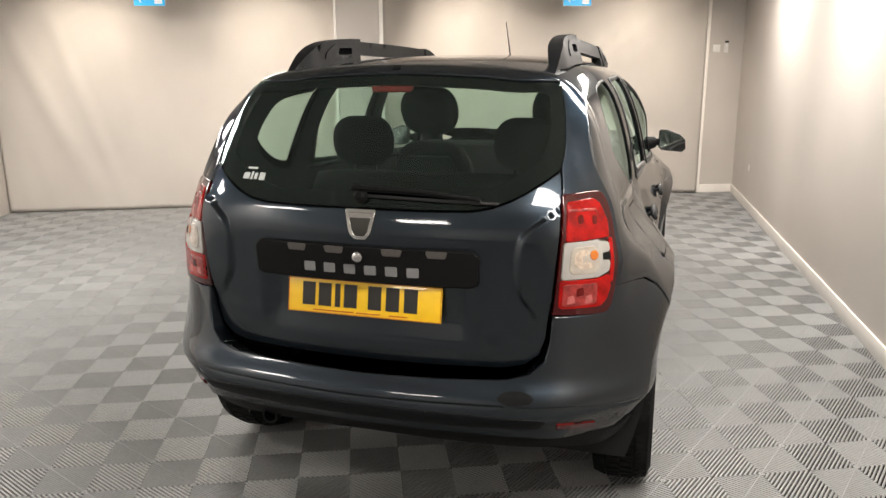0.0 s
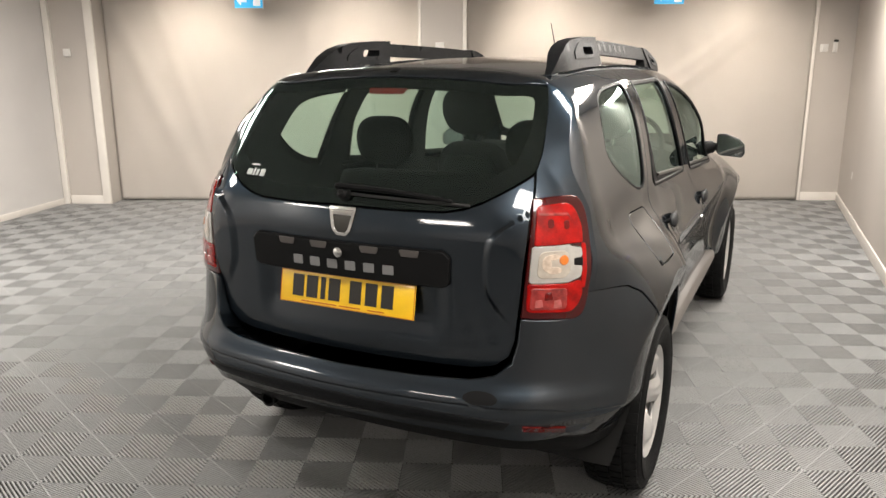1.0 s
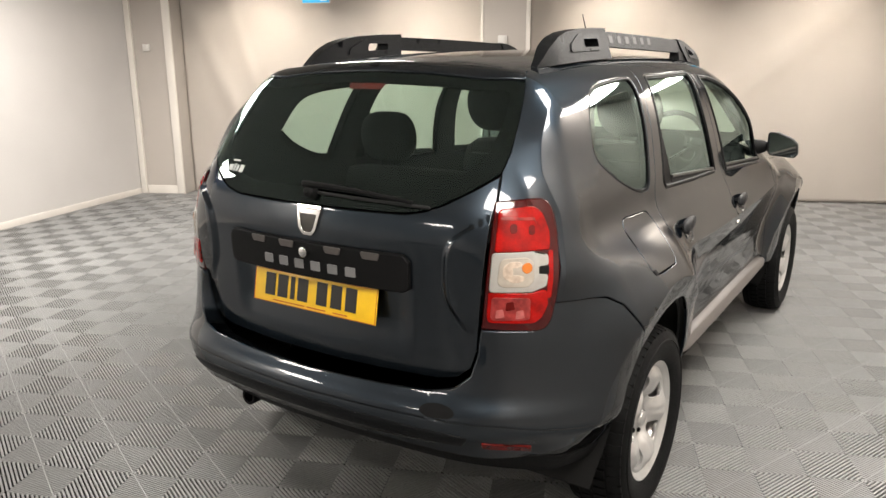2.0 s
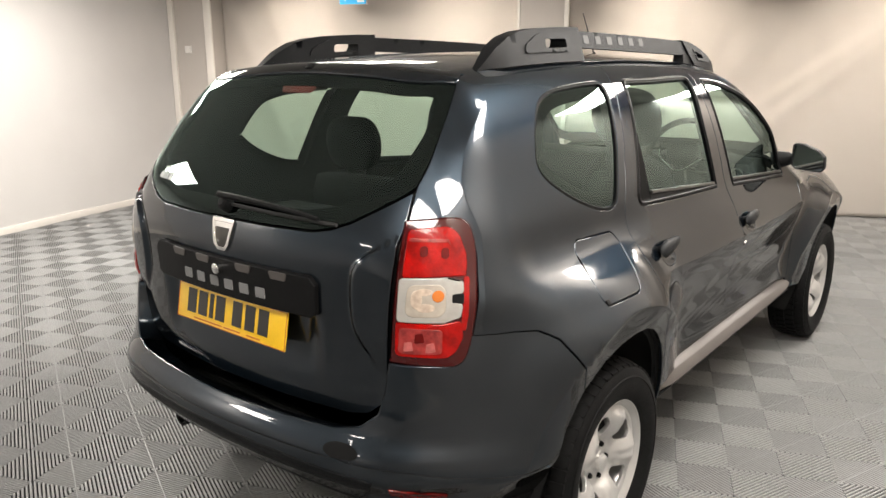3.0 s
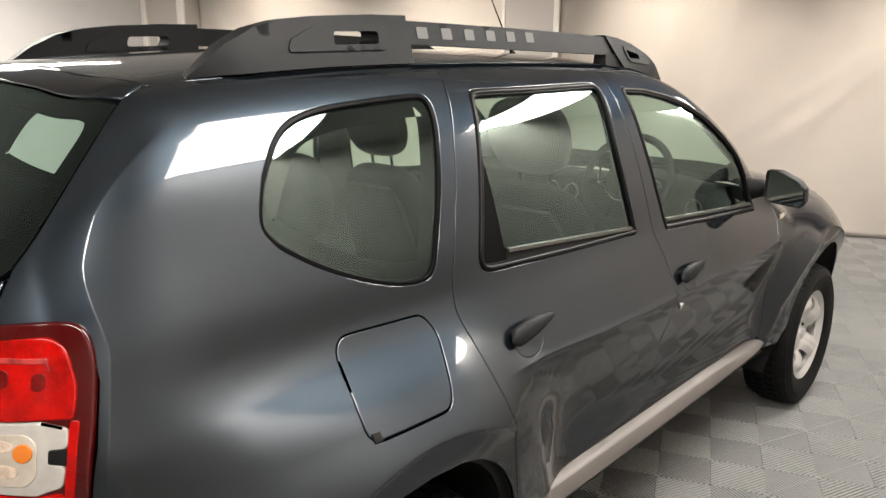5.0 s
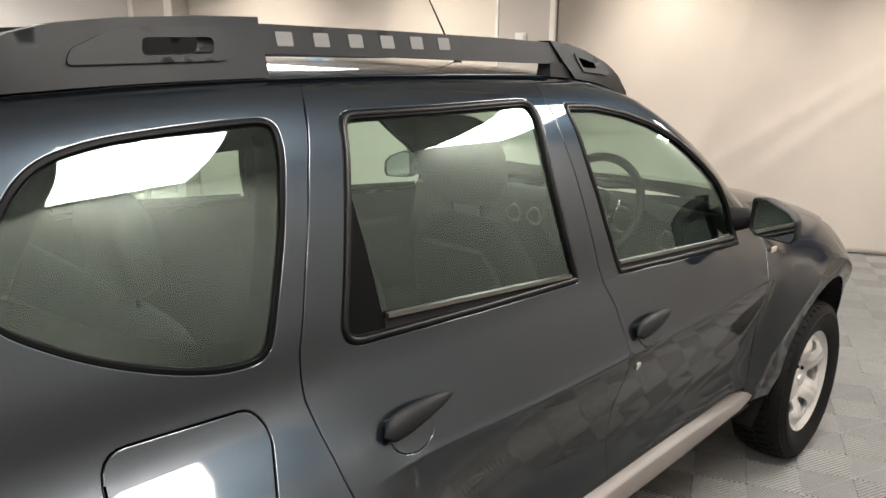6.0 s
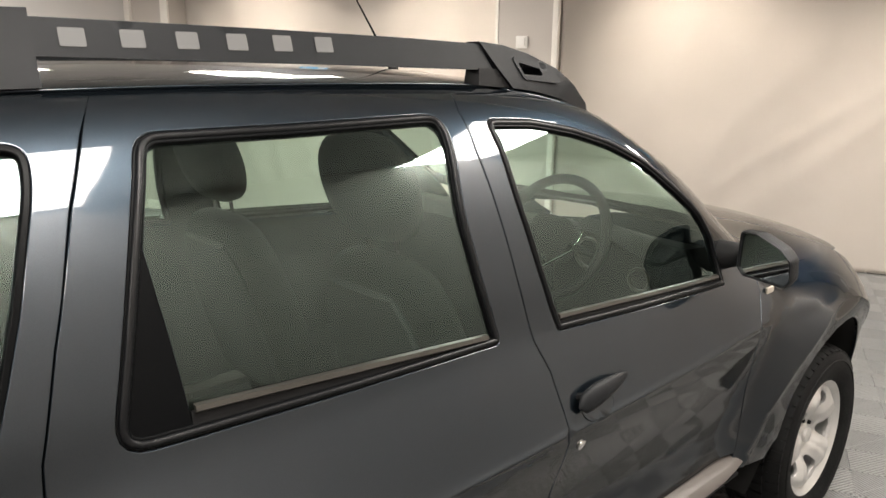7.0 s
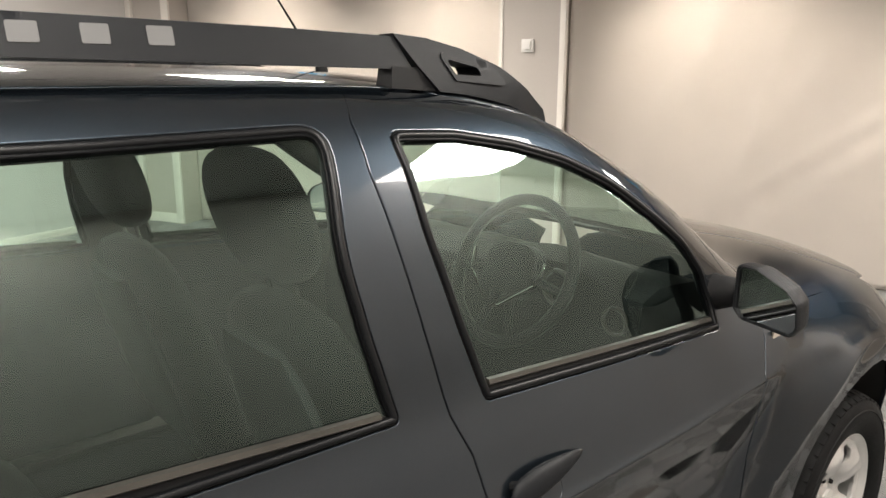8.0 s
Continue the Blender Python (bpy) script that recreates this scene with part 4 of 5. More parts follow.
# the tail
GLASS_LOW = [(0, 1.163), (0.18, 1.162), (0.345, 1.165), (0.400, 1.176), (0.455, 1.197), (0.606, 1.276)]
GLASS_TOP = [(0.742, 1.528), (0.660, 1.538), (0.310, 1.557), (0, 1.561)]
TAILGATE = GLASS_LOW + [(0.603, 1.215), (0.588, 1.165), (0.572, 1.010), (0.562, 0.870), (0.556, 0.780), (0.540, 0.725), (0.500, 0.690), (0.440, 0.676), (0.2, 0.672), (0, 0.672)]


def pod_edge(z):
    """How far out the raised side of the tailgate begins."""
    soft = lambda d: 0.5 * (d + np.sqrt(d * d + 0.0012))
    return 0.470 + 1.9 * soft(z - 1.110) + 0.75 * soft(0.925 - z)


def pod_lines():
    """Lines of places along the edge of the raised sides."""
    z = np.linspace(0.875, 1.145, 40)
    rows = []
    for d in (-0.012, -0.005, 0.002, 0.009, 0.018):
        x = pod_edge(z) + d
        y = lerp_curve(z, REAR) + 0.17 * x**2 + 0.25 * np.maximum(x - 0.45, 0) ** 2
        u = GUIDE_X + FAN * np.arctan2(x - GUIDE_X, GUIDE_Y - y)
        rows += [[(a, b) for a, b in zip(u, z)], [(-a, b) for a, b in zip(u, z)]]
    return rows


def tail_field(x, y, z):
    """The tail's surface with the raised sides of the tailgate and the hollow for the plate."""
    f = field(x, y, z)
    ax = np.abs(x)
    pod = step(ax - pod_edge(z), -0.010, 0.018) * step(z, 0.80, 0.93)
    hollow = step(ax, 0.385, 0.305) * step(z, 0.715, 0.845) * step(z, 0.985, 0.945)
    return f - 0.014 * pod * step(y, 0.30, 0.2) + 0.018 * hollow * step(y, 0.30, 0.2)


tailgate = panel("tailgate", both(TAILGATE), PAINT, CAR, f=tail_field, h=0.014, lines=pod_lines())
GLASS_HALF = [(a, b + 0.004) for a, b in GLASS_LOW] + TAIL_EDGE[1:4] + GLASS_TOP
rear_glass = panel("rear_window", both(GLASS_HALF), TAIL_GLASS, tailgate, h=0.05, lip=0, gap=0.001)
rear_glass.visible_shadow = False
CLEAR = rounded(both([(0, 1.215), (0.30, 1.215), (0.40, 1.235), (0.545, 1.310), (0.618, 1.400), (0.662, 1.495), (0.60, 1.507), (0.30, 1.521), (0, 1.525)]), 0.03, 3)
panel("window_border", both(GLASS_HALF), FRIT, tailgate, holes=[CLEAR], h=0.04, gap=0.002, push=-0.004, lip=0.006)
panel("tail_spoiler", both([(0, 1.614), (0.30, 1.612), (0.62, 1.606), (0.79, 1.590), (0.760, 1.547), (0.748, 1.538), (0.710, 1.5395), (0.660, 1.543), (0.480, 1.554), (0.310, 1.562), (0, 1.566)]), PAINT, tailgate, h=0.02, push=0.003, lip=0.02, edge=0.006)
panel("brake_lamp", rounded([(-0.080, 1.524), (-0.066, 1.500), (0.066, 1.500), (0.080, 1.524)], 0.008), DULL_RED, tailgate, h=0.02, push=-0.003, lip=0.004)
p, n = surface(np.array([0.0]), np.array([1.592]))
bm = bmesh.new()
box(bm, -0.016, 0.016, -0.012, 0.012, -0.006, 0.006, 0.004, Matrix.Translation(p[0]) @ Vector(n[0]).to_track_quat("Z", "Y").to_matrix().to_4x4())
part("washer_jet", bm, PLASTIC, tailgate, "black washer jet")

# the dark panel over the plate, with its lamps, knob and lettering shown as plain blocks
panel("tailgate_grip", rounded([(-0.352, 1.050), (0.352, 1.050), (0.372, 1.028), (0.368, 0.947), (0.35, 0.937), (-0.35, 0.937), (-0.368, 0.947), (-0.372, 1.028)], 0.012), PLASTIC, tailgate, h=0.025, push=0.016, lip=0.03, edge=0.005)
for cx in (-0.215, -0.085, 0.105, 0.245):
    panel("plate_lamp", rounded([(cx - 0.034, 1.047), (cx + 0.034, 1.047), (cx + 0.026, 1.027), (cx - 0.026, 1.027)], 0.005), TRIM, tailgate, h=0.02, push=0.019, lip=0.004, edge=0.001, gap=0)
bm = bmesh.new()
tube(bm, [(0.0, 0.034, 1.021), (0.0, 0.008, 1.021), (0.0, 0.005, 1.021)], [0.0165, 0.0165, 0.012], 20)
part("tailgate_button", bm, CHROME, tailgate, "round chrome button")


def blocks(name, place, left, right, low, high, count, mat, parent, push, t=0.003, share=0.6):
    """Raised plain bars, one for each letter of a product name that is not written out."""
    w = (right - left) / count
    for k in range(count):
        a, b = left + w * (k + 0.5 - share / 2), left + w * (k + 0.5 + share / 2)
        v, f = fill(rounded([(a, low), (b, low), (b, high), (a, high)], 0.003), [], 0.02)
        skin(name, v, f, lambda x, z: place(x, z, push), mat, parent, "", t, 0.0004)


blocks("lettering", lambda x, z, q: surface(x, z, field, q), -0.205, 0.205, 0.963, 0.992, 6, LETTER, tailgate, 0.0185, 0.0025, 0.54)

# number plate: its characters become bars
plate = component("number_plate", "yellow rear number plate with black bars, on the tailgate")
PLATE_AT = Matrix.Translation((0, 0.0475, 0.875)) @ Matrix.Rotation(radians(-10.5), 4, "X")
plate.matrix_world = PLATE_AT
box_part("plate_board", -0.26, 0.26, -0.004, 0.0, -0.0555, 0.0555, PLATE, plate, 0.002)
bm = bmesh.new()
for a0, a1, b0, b1 in ((-0.2585, 0.2585, 0.0525, 0.0545), (-0.2585, 0.2585, -0.0545, -0.0525), (-0.2585, -0.2565, -0.0525, 0.0525), (0.2565, 0.2585, -0.0525, 0.0525)):
    box(bm, a0, a1, -0.0052, -0.0038, b0, b1)
part("plate_rim", bm, AMBER, plate)
for k, cx in enumerate((-0.186, -0.130, -0.086, -0.042, 0.040, 0.100, 0.160)):
    w = 0.009 if k == 2 else 0.022
    box_part("plate_bar", cx - w, cx + w, -0.0056, -0.0036, -0.031, 0.043, INK, plate, 0.0)
for cx, w in ((-0.10, 0.07), (0.02, 0.04), (0.12, 0.03)):
    box_part("plate_small_bar", cx - w, cx + w, -0.0054, -0.0036, -0.047, -0.043, AMBER, plate, 0.0)

# the maker's badge as a plain chrome shield
badge = component("badge", "plain chrome shield badge on the tailgate")
def badge_place(x, z, lift=0.0):
    p, n = surface(x, z, field, 0.002 + lift)
    return p, n
outer = rounded([(-0.050, 1.160), (0.050, 1.160), (0.034, 1.090), (0.018, 1.072), (-0.018, 1.072), (-0.034, 1.090)], [0.006, 0.006, 0.03, 0.012, 0.012, 0.03])
v, f = fill(outer, [offset_loop(outer, 0.008)], 0.012)
skin("badge_rim", v, f, lambda a, b: badge_place(a, b, 0.006), CHROME, badge, "", 0.008, 0.002)
v, f = fill(offset_loop(outer, 0.009), [], 0.012)
skin("badge_face", v, f, badge_place, STEEL, badge, "", 0)
v, f = fill(rounded([(-0.040, 1.150), (0.040, 1.150), (0.036, 1.136), (-0.036, 1.136)], 0.003), [], 0.012)
skin("badge_bar", v, f, lambda a, b: badge_place(a, b, 0.004), CHROME, badge, "", 0.003, 0.001)

# rear wiper
wiper = component("rear_wiper", "black rear wiper at rest on the dark glass")
def on_glass(x, v, lift):
    p, n = surface(np.array([x]), np.array([v]), field, lift)
    return Vector(p[0])
bm = bmesh.new()
tube(bm, [on_glass(-0.005, 1.196, -0.002), on_glass(-0.005, 1.196, 0.022), on_glass(-0.005, 1.196, 0.030)], [0.022, 0.020, 0.010], 14)
part("wiper_hub", bm, PLASTIC, wiper)
bm = bmesh.new()
tube(bm, [on_glass(-0.03 + 0.40 * k / 12, 1.214 + 0.006 * math.sin(k / 12 * 3.1) - 0.022 * k / 12, 0.026 - 0.006 * k / 12) for k in range(13)], [0.011 - 0.005 * k / 12 for k in range(13)], 8)
part("wiper_arm", bm, PLASTIC, wiper)
bm = bmesh.new()
tube(bm, [on_glass(0.02 + 0.40 * k / 12, 1.199 - 0.012 * k / 12, 0.006) for k in range(13)], 0.005, 6)
part("wiper_blade", bm, RUBBER, wiper)

# sticker on the rear glass: a brand mark as plain shapes
sticker = component("sticker", "small white plain sticker on the rear glass")
for a, b, c, d in ((-0.452, -0.428, 1.232, 1.250), (-0.422, -0.414, 1.230, 1.254), (-0.408, -0.396, 1.232, 1.250), (-0.388, -0.366, 1.230, 1.252), (-0.445, -0.405, 1.262, 1.267)):
    v, f = fill(np.array([(a, c), (b, c), (b, d), (a, d)]), [], 0.02)
    skin("sticker_mark", v, f, lambda p, q: surface(p, q, field, 0.0012), STICKER, sticker, "", 0.0008, 0.0002)

# bumper
BUMPER_HALF = [(0, 0.655), (0.30, 0.659), (0.44, 0.664), (0.505, 0.680), (0.546, 0.718), (0.562, 0.780), (0.568, 0.853), (0.590, 0.853), (0.700, 0.852), (0.728, 0.868), (0.747, 0.900), (0.757, 0.927), (0.860, 0.921), (0.930, 0.913), (0.985, 0.883), (1.055, 0.787), (1.081, 0.710)]
BUMPER_HALF += [(u, z) for u, z in arch(R_ARCH, 9, 0.44)[1:] if u < 1.07] + [(0.956, 0.432), (0.80, 0.425), (0.66, 0.445), (0.50, 0.470), (0.30, 0.478), (0, 0.480)]
SEAM = [(0, 0.588), (0.45, 0.591), (0.59, 0.587), (0.72, 0.563), (0.85, 0.547), (1.05, 0.530)]


def rear_bumper_field(x, y, z):
    """The bumper: its upper half stands proud over a long seam, with a hollow for the towing eye."""
    f = bumper_field(x, y, z)
    u, _ = uv_of(np.abs(x), y, z)
    d = z - lerp_curve(u, SEAM)
    f = f - 0.006 * step(d, -0.002, 0.002) * step(d, 0.09, 0.02) + 0.003 * np.exp(-((d / 0.0025) ** 2))
    eye = np.exp(-(((x - 0.497) / 0.038) ** 4 + ((z - 0.618) / 0.017) ** 4))
    under = np.clip(-d - 0.01, 0, 0.2) * step(u, 0.56, 0.72) * step(u, 1.25, 1.05)
    return f + 0.0025 * eye + 0.28 * under


SEAM_LINES = [[(u, float(lerp_curve(np.array(abs(u)), SEAM)) + d) for u in np.linspace(-0.93, 0.93, 110)] for d in (-0.006, -0.003, -0.001, 0.001, 0.003, 0.008)]
bumper = panel("rear_bumper", both(BUMPER_HALF), PAINT, CAR, f=rear_bumper_field, h=0.018, lip=0.075, edge=0.006, lines=SEAM_LINES + [[(u * k, v) for u, v in row] for row in flare_lines(REAR_AXLE, 128, 160) for k in (1, -1)])
panel("bumper_insert", both([(0, 0.566), (0.30, 0.563), (0.50, 0.554), (0.545, 0.546), (0.530, 0.512), (0.30, 0.512), (0, 0.514)]), RAIL, bumper, f=rear_bumper_field, h=0.025, push=0.004, lip=0.012, label="satin black lower insert", edge=0.004)
panel("bumper_skirt", both([(0, 0.479), (0.30, 0.477), (0.50, 0.469), (0.66, 0.444), (0.80, 0.423), (0.955, 0.430), (0.95, 0.37), (0.80, 0.35), (0.6, 0.37), (0, 0.40)]), PLASTIC, bumper, f=bumper_field, h=0.04, push=-0.025, lip=0.03)
for s in (1, -1):
    panel("reflector", rounded([(0.573, 0.532), (0.700, 0.500), (0.702, 0.474), (0.575, 0.506)], 0.006), DEEP_RED, bumper, f=rear_bumper_field, h=0.02, push=0.005, lip=0.01, side=s)
# A near-black disc on the surface stands for shade inside the towing hollow.
panel("towing_recess", np.array([(0.471 + 0.046 * math.cos(k * math.tau / 24), 0.617 + 0.024 * math.sin(k * math.tau / 24)) for k in range(24)]), PLASTIC, bumper, f=rear_bumper_field, h=0.01, push=0.0015, lip=0, label="near-black disc painted as the shade of the towing eye hollow")
panel("towing_cover", rounded([(0.436, 0.600), (0.497, 0.604), (0.503, 0.588), (0.444, 0.579)], 0.006), PAINT, bumper, f=rear_bumper_field, h=0.012, push=0.002, lip=0.005, edge=0.001)

# tail lamps
def tail_lamp(side):
    t = component("tail_lamp", "tall red tail lamp with a clear middle field")
    def puff(a, b, lift):
        p, n = surface(a * side, b, field)
        return p + n * (0.004 + lift), n
    def piece(name, loop, mat, lift, h=0.02, lip=0.006, label="", r=0.008, parent=t, edge=0.002):
        v, f = fill(rounded(loop, r) if r else np.asarray(loop, float), [], h)
        return skin(name, v, f, lambda a, b: puff(a, b, lift), mat, parent, label, lip, edge)
    piece("lens", [tuple(q) for q in offset_loop(LAMP, 0.004)], DARK_RED, 0.004, lip=0.03, r=0, edge=0.006)
    piece("upper_lens", [(0.611, 1.188), (0.720, 1.195), (0.742, 1.125), (0.739, 1.082), (0.602, 1.082)], RED, 0.0075, parent=t, label="bright red lens", r=[0.012, 0.06, 0.08, 0.004, 0.004], edge=0.004)
    piece("lens_ledge", [(0.613, 1.170), (0.700, 1.166), (0.706, 1.150), (0.700, 1.160), (0.613, 1.164)], PINK, 0.0095, lip=0.003, r=0, edge=0.001)
    for cu, cv in ((0.645, 1.140), (0.692, 1.134)):
        piece("bulb_mark", [(cu - 0.008, cv - 0.012), (cu + 0.008, cv - 0.012), (cu + 0.008, cv + 0.012), (cu - 0.008, cv + 0.012)], DEEP_RED, 0.009, lip=0.001, r=0.008, edge=0.001)
    piece("side_lens", [(0.738, 1.076), (0.748, 1.076), (0.745, 1.000), (0.738, 0.950), (0.729, 0.950), (0.735, 1.010)], RED, 0.007, lip=0.003, r=0.004, edge=0.002)
    piece("middle_lens", [(0.596, 1.074), (0.697, 1.074), (0.733, 1.064), (0.734, 1.040), (0.707, 1.038), (0.707, 1.014), (0.732, 1.012), (0.726, 0.984), (0.692, 0.970), (0.590, 0.970)], LENS_FRAME, 0.009, label="clear lens with a pale rim", r=0.008, edge=0.004)
    piece("indicator_bowl", [(0.614, 1.060), (0.680, 1.060), (0.694, 1.046), (0.694, 1.000), (0.680, 0.984), (0.608, 0.984)], WHITE_LENS, 0.0112, lip=0.003, label="clear bowl", r=0.020)
    # Paler ovals put the glints of the bowl into its colour.
    for cu, cv, ru, rv in ((0.632, 1.026, 0.012, 0.022), (0.652, 1.006, 0.020, 0.010), (0.648, 1.044, 0.018, 0.008)):
        piece("bowl_facet", [(cu + ru * math.cos(k * math.tau / 10), cv + rv * math.sin(k * math.tau / 10)) for k in range(10)], LENS_SHINE, 0.0122, lip=0.001, r=0, edge=0.001)
    piece("indicator_bulb", [(0.678 + 0.0115 * math.cos(k * math.tau / 12), 1.034 + 0.0125 * math.sin(k * math.tau / 12)) for k in range(12)], AMBER, 0.0135, lip=0.003, label="orange bulb", r=0)
    piece("lower_lens", [(0.588, 0.962), (0.690, 0.961), (0.728, 0.970), (0.730, 0.930), (0.716, 0.896), (0.697, 0.880), (0.585, 0.879)], RED, 0.0075, label="red lens", r=[0.004, 0.004, 0.008, 0.03, 0.03, 0.02, 0.012], edge=0.004)
    piece("reverse_lens", [(0.596, 0.952), (0.687, 0.950), (0.686, 0.890), (0.593, 0.886)], PINK, 0.0095, label="pale red reversing lens", r=0.010)
    # Two pale patches paint shine on the lens, a deep red one between them.
    for k, (cu, cv) in enumerate(((0.616, 0.905), (0.640, 0.928), (0.664, 0.904))):
        piece("lens_facet", [(cu - 0.011, cv - 0.012), (cu + 0.010, cv - 0.008), (cu + 0.006, cv + 0.014), (cu - 0.009, cv + 0.010)], (PINK_SHINE, DEEP_RED, PINK_SHINE)[k], 0.0112, lip=0.002, r=0.003, edge=0.001)
    piece("side_marker", [(0.711, 1.034), (0.735, 1.036), (0.734, 1.016), (0.711, 1.018)], PLASTIC, 0.0085, lip=0.002, r=0.002)
    return t


tail_lamp(1)
tail_lamp(-1)

# ---- roof rails ----
RAIL_X = 0.497


def rail_profile(side):
    """A rail: a rear foot with a slot, the bar, and a front foot with a slot; drawn from the side and given thickness."""
    t = component("roof_rail", "satin grey plastic roof rail with slotted feet, on the roof")
    def roof_z(y, x=RAIL_X):
        return top_surface(np.array([x]), np.array([y]))[0][0][2]

    def slab(name, loop, holes, thick, mat, label="", lean=0.35, bulge=0.010, h=0.03, x_mid=RAIL_X):
        """A thick slab standing along the car, leaning in with height."""
        loop = resample(np.asarray(loop, float), h)
        v, f = fill(loop, holes, h)
        half = thick / 2
        lo, hi = loop[:, 1].min(), loop[:, 1].max()
        def place(sgn):
            def go(a, b):
                k = np.clip((b - 1.59) / 0.11, 0, 1)
                taper = 0.3 + 0.7 * step(a, 2.52, 2.36) * step(a, 0.56, 0.72)
                x = x_mid - lean * 0.055 * k + sgn * (half * (1 - 0.45 * k) * taper)
                return np.stack([x * side, a, b], -1), np.stack([np.full_like(a, side * sgn * 0.97), 0 * a, 0.22 + 0 * a], -1)
            return go
        co1, _ = place(1)(v[:, 0], v[:, 1])
        co2, n2 = place(-1)(v[:, 0], v[:, 1])
        faces = []
        n0 = len(co1)
        half_edges = set()
        for a, b, c in f:
            a, b, c = int(a), int(b), int(c)
            faces += [(a, b, c), (n0 + a, n0 + c, n0 + b)]
            half_edges |= {(a, b), (b, c), (c, a)}
        rim = [e for e in half_edges if (e[1], e[0]) not in half_edges]
        for a, b in rim:
            faces.append((b, a, n0 + a, n0 + b))
        bm = bmesh.new()
        vs = [bm.verts.new(p) for p in np.concatenate([co1, co2])]
        for q in faces:
            bm.faces.new([vs[k] for k in q])
        sharp = [e for e in bm.edges if e.is_manifold and e.calc_face_angle(0) > radians(50)]
        bmesh.ops.bevel(bm, geom=sharp, offset=0.0035, segments=2, profile=0.5, affect="EDGES", clamp_overlap=True)
        return part(name, bm, mat, t, label, angle=30)

    low = lambda a, b, n=9: [(a + (b - a) * k / (n - 1), roof_z(a + (b - a) * k / (n - 1)) - 0.004) for k in range(n)]
    slot = rounded([(0.925, 1.638), (1.060, 1.643), (1.068, 1.672), (0.935, 1.668)], 0.012)
    foot = low(0.575, 1.168) + [(1.168, 1.7115), (1.05, 1.7085), (0.90, 1.699), (0.80, 1.687), (0.73, 1.669), (0.66, 1.635)]
    rear = slab("rear_foot", foot, [slot], 0.075, RAIL)
    rim_loop = rounded([(0.800, 1.622), (1.090, 1.631), (1.098, 1.690), (0.90, 1.685), (0.815, 1.648)], [0.02, 0.026, 0.026, 0.14, 0.02])
    slab("slot_bezel", rim_loop, [slot], 0.086, RAIL, h=0.02)
    bar = [(1.166, 1.644), (1.55, 1.638), (2.130, 1.627), (2.098, 1.685), (1.86, 1.692), (1.54, 1.697), (1.166, 1.700)]
    slab("bar", bar, [], 0.052, RAIL)
    front = low(2.180, 2.515) + [(2.497, 1.543), (2.43, 1.587), (2.35, 1.633), (2.255, 1.666), (2.17, 1.684), (2.094, 1.690), (2.138, 1.633)]
    slot_f = rounded([(2.207, 1.647), (2.284, 1.631), (2.294, 1.614), (2.224, 1.618)], 0.006)
    slab("front_foot", front, [slot_f], 0.070, RAIL)
    slab("slot_bezel", rounded([(2.187, 1.662), (2.318, 1.642), (2.368, 1.594), (2.223, 1.606)], 0.012), [slot_f], 0.078, RAIL, h=0.02)
    slab("front_block", low(2.075, 2.19, 4) + [(2.14, 1.630), (2.082, 1.632)], [], 0.05, PLASTIC, lean=0.2)
    blocks("lettering", lambda y, z, q: (np.stack([side * (RAIL_X + 0.0275 - 0.2814 * (z - 1.59)), y, z], -1), np.tile(np.array([side * 0.97, 0, 0.24]), (len(y), 1))), 1.180, 1.718, 1.659, 1.686, 6, RAIL_LETTER, t, 0.0, 0.0006, 0.42)
    return t


rail_profile(1)
rail_profile(-1)

# ---- door mirrors ----
def door_mirror(side):
    t = component("door_mirror", "black plastic door mirror with its glass turned back")
    X = lambda x: x * side
    shell = rounded([(0.822, 1.206), (0.872, 1.207), (0.950, 1.177), (0.980, 1.148), (0.985, 1.094), (0.968, 1.072), (0.842, 1.079), (0.820, 1.100)], [0.014, 0.02, 0.03, 0.02, 0.02, 0.014, 0.016, 0.014])
    cx, cz = shell.mean(0)
    rings = []
    for depth, grow in ((2.806, 0.90), (2.796, 0.91), (2.794, 0.95), (2.798, 0.978), (2.810, 0.992), (2.828, 0.99), (2.850, 0.95), (2.870, 0.86), (2.884, 0.70), (2.893, 0.48), (2.896, 0.20)):
        rings.append([(X(cx + (a - cx) * grow), depth - 0.16 * (a - cx), cz + (b - cz) * grow) for a, b in shell])
    bm = bmesh.new()
    loft(bm, rings, caps=False)
    bm.faces.new(bm.verts[-len(shell):])
    part("mirror_housing", bm, RAIL, t, angle=50)
    bm = bmesh.new()
    bm.faces.new([bm.verts.new((X(cx + (a - cx) * 0.905), 2.802 - 0.16 * (a - cx), cz + (b - cz) * 0.905)) for a, b in shell])
    part("mirror_glass", bm, MIRROR, t, "mirror glass")
    bm = bmesh.new()
    tube(bm, [(X(0.850), 2.850, 1.128), (X(0.815), 2.856, 1.126), (X(0.800), 2.858, 1.124), (X(0.770), 2.860, 1.118), (X(0.735), 2.858, 1.112)], [0.024, 0.021, 0.034, 0.040, 0.050], 14)
    part("mirror_arm", bm, PLASTIC, t)
    return t


door_mirror(1)
door_mirror(-1)

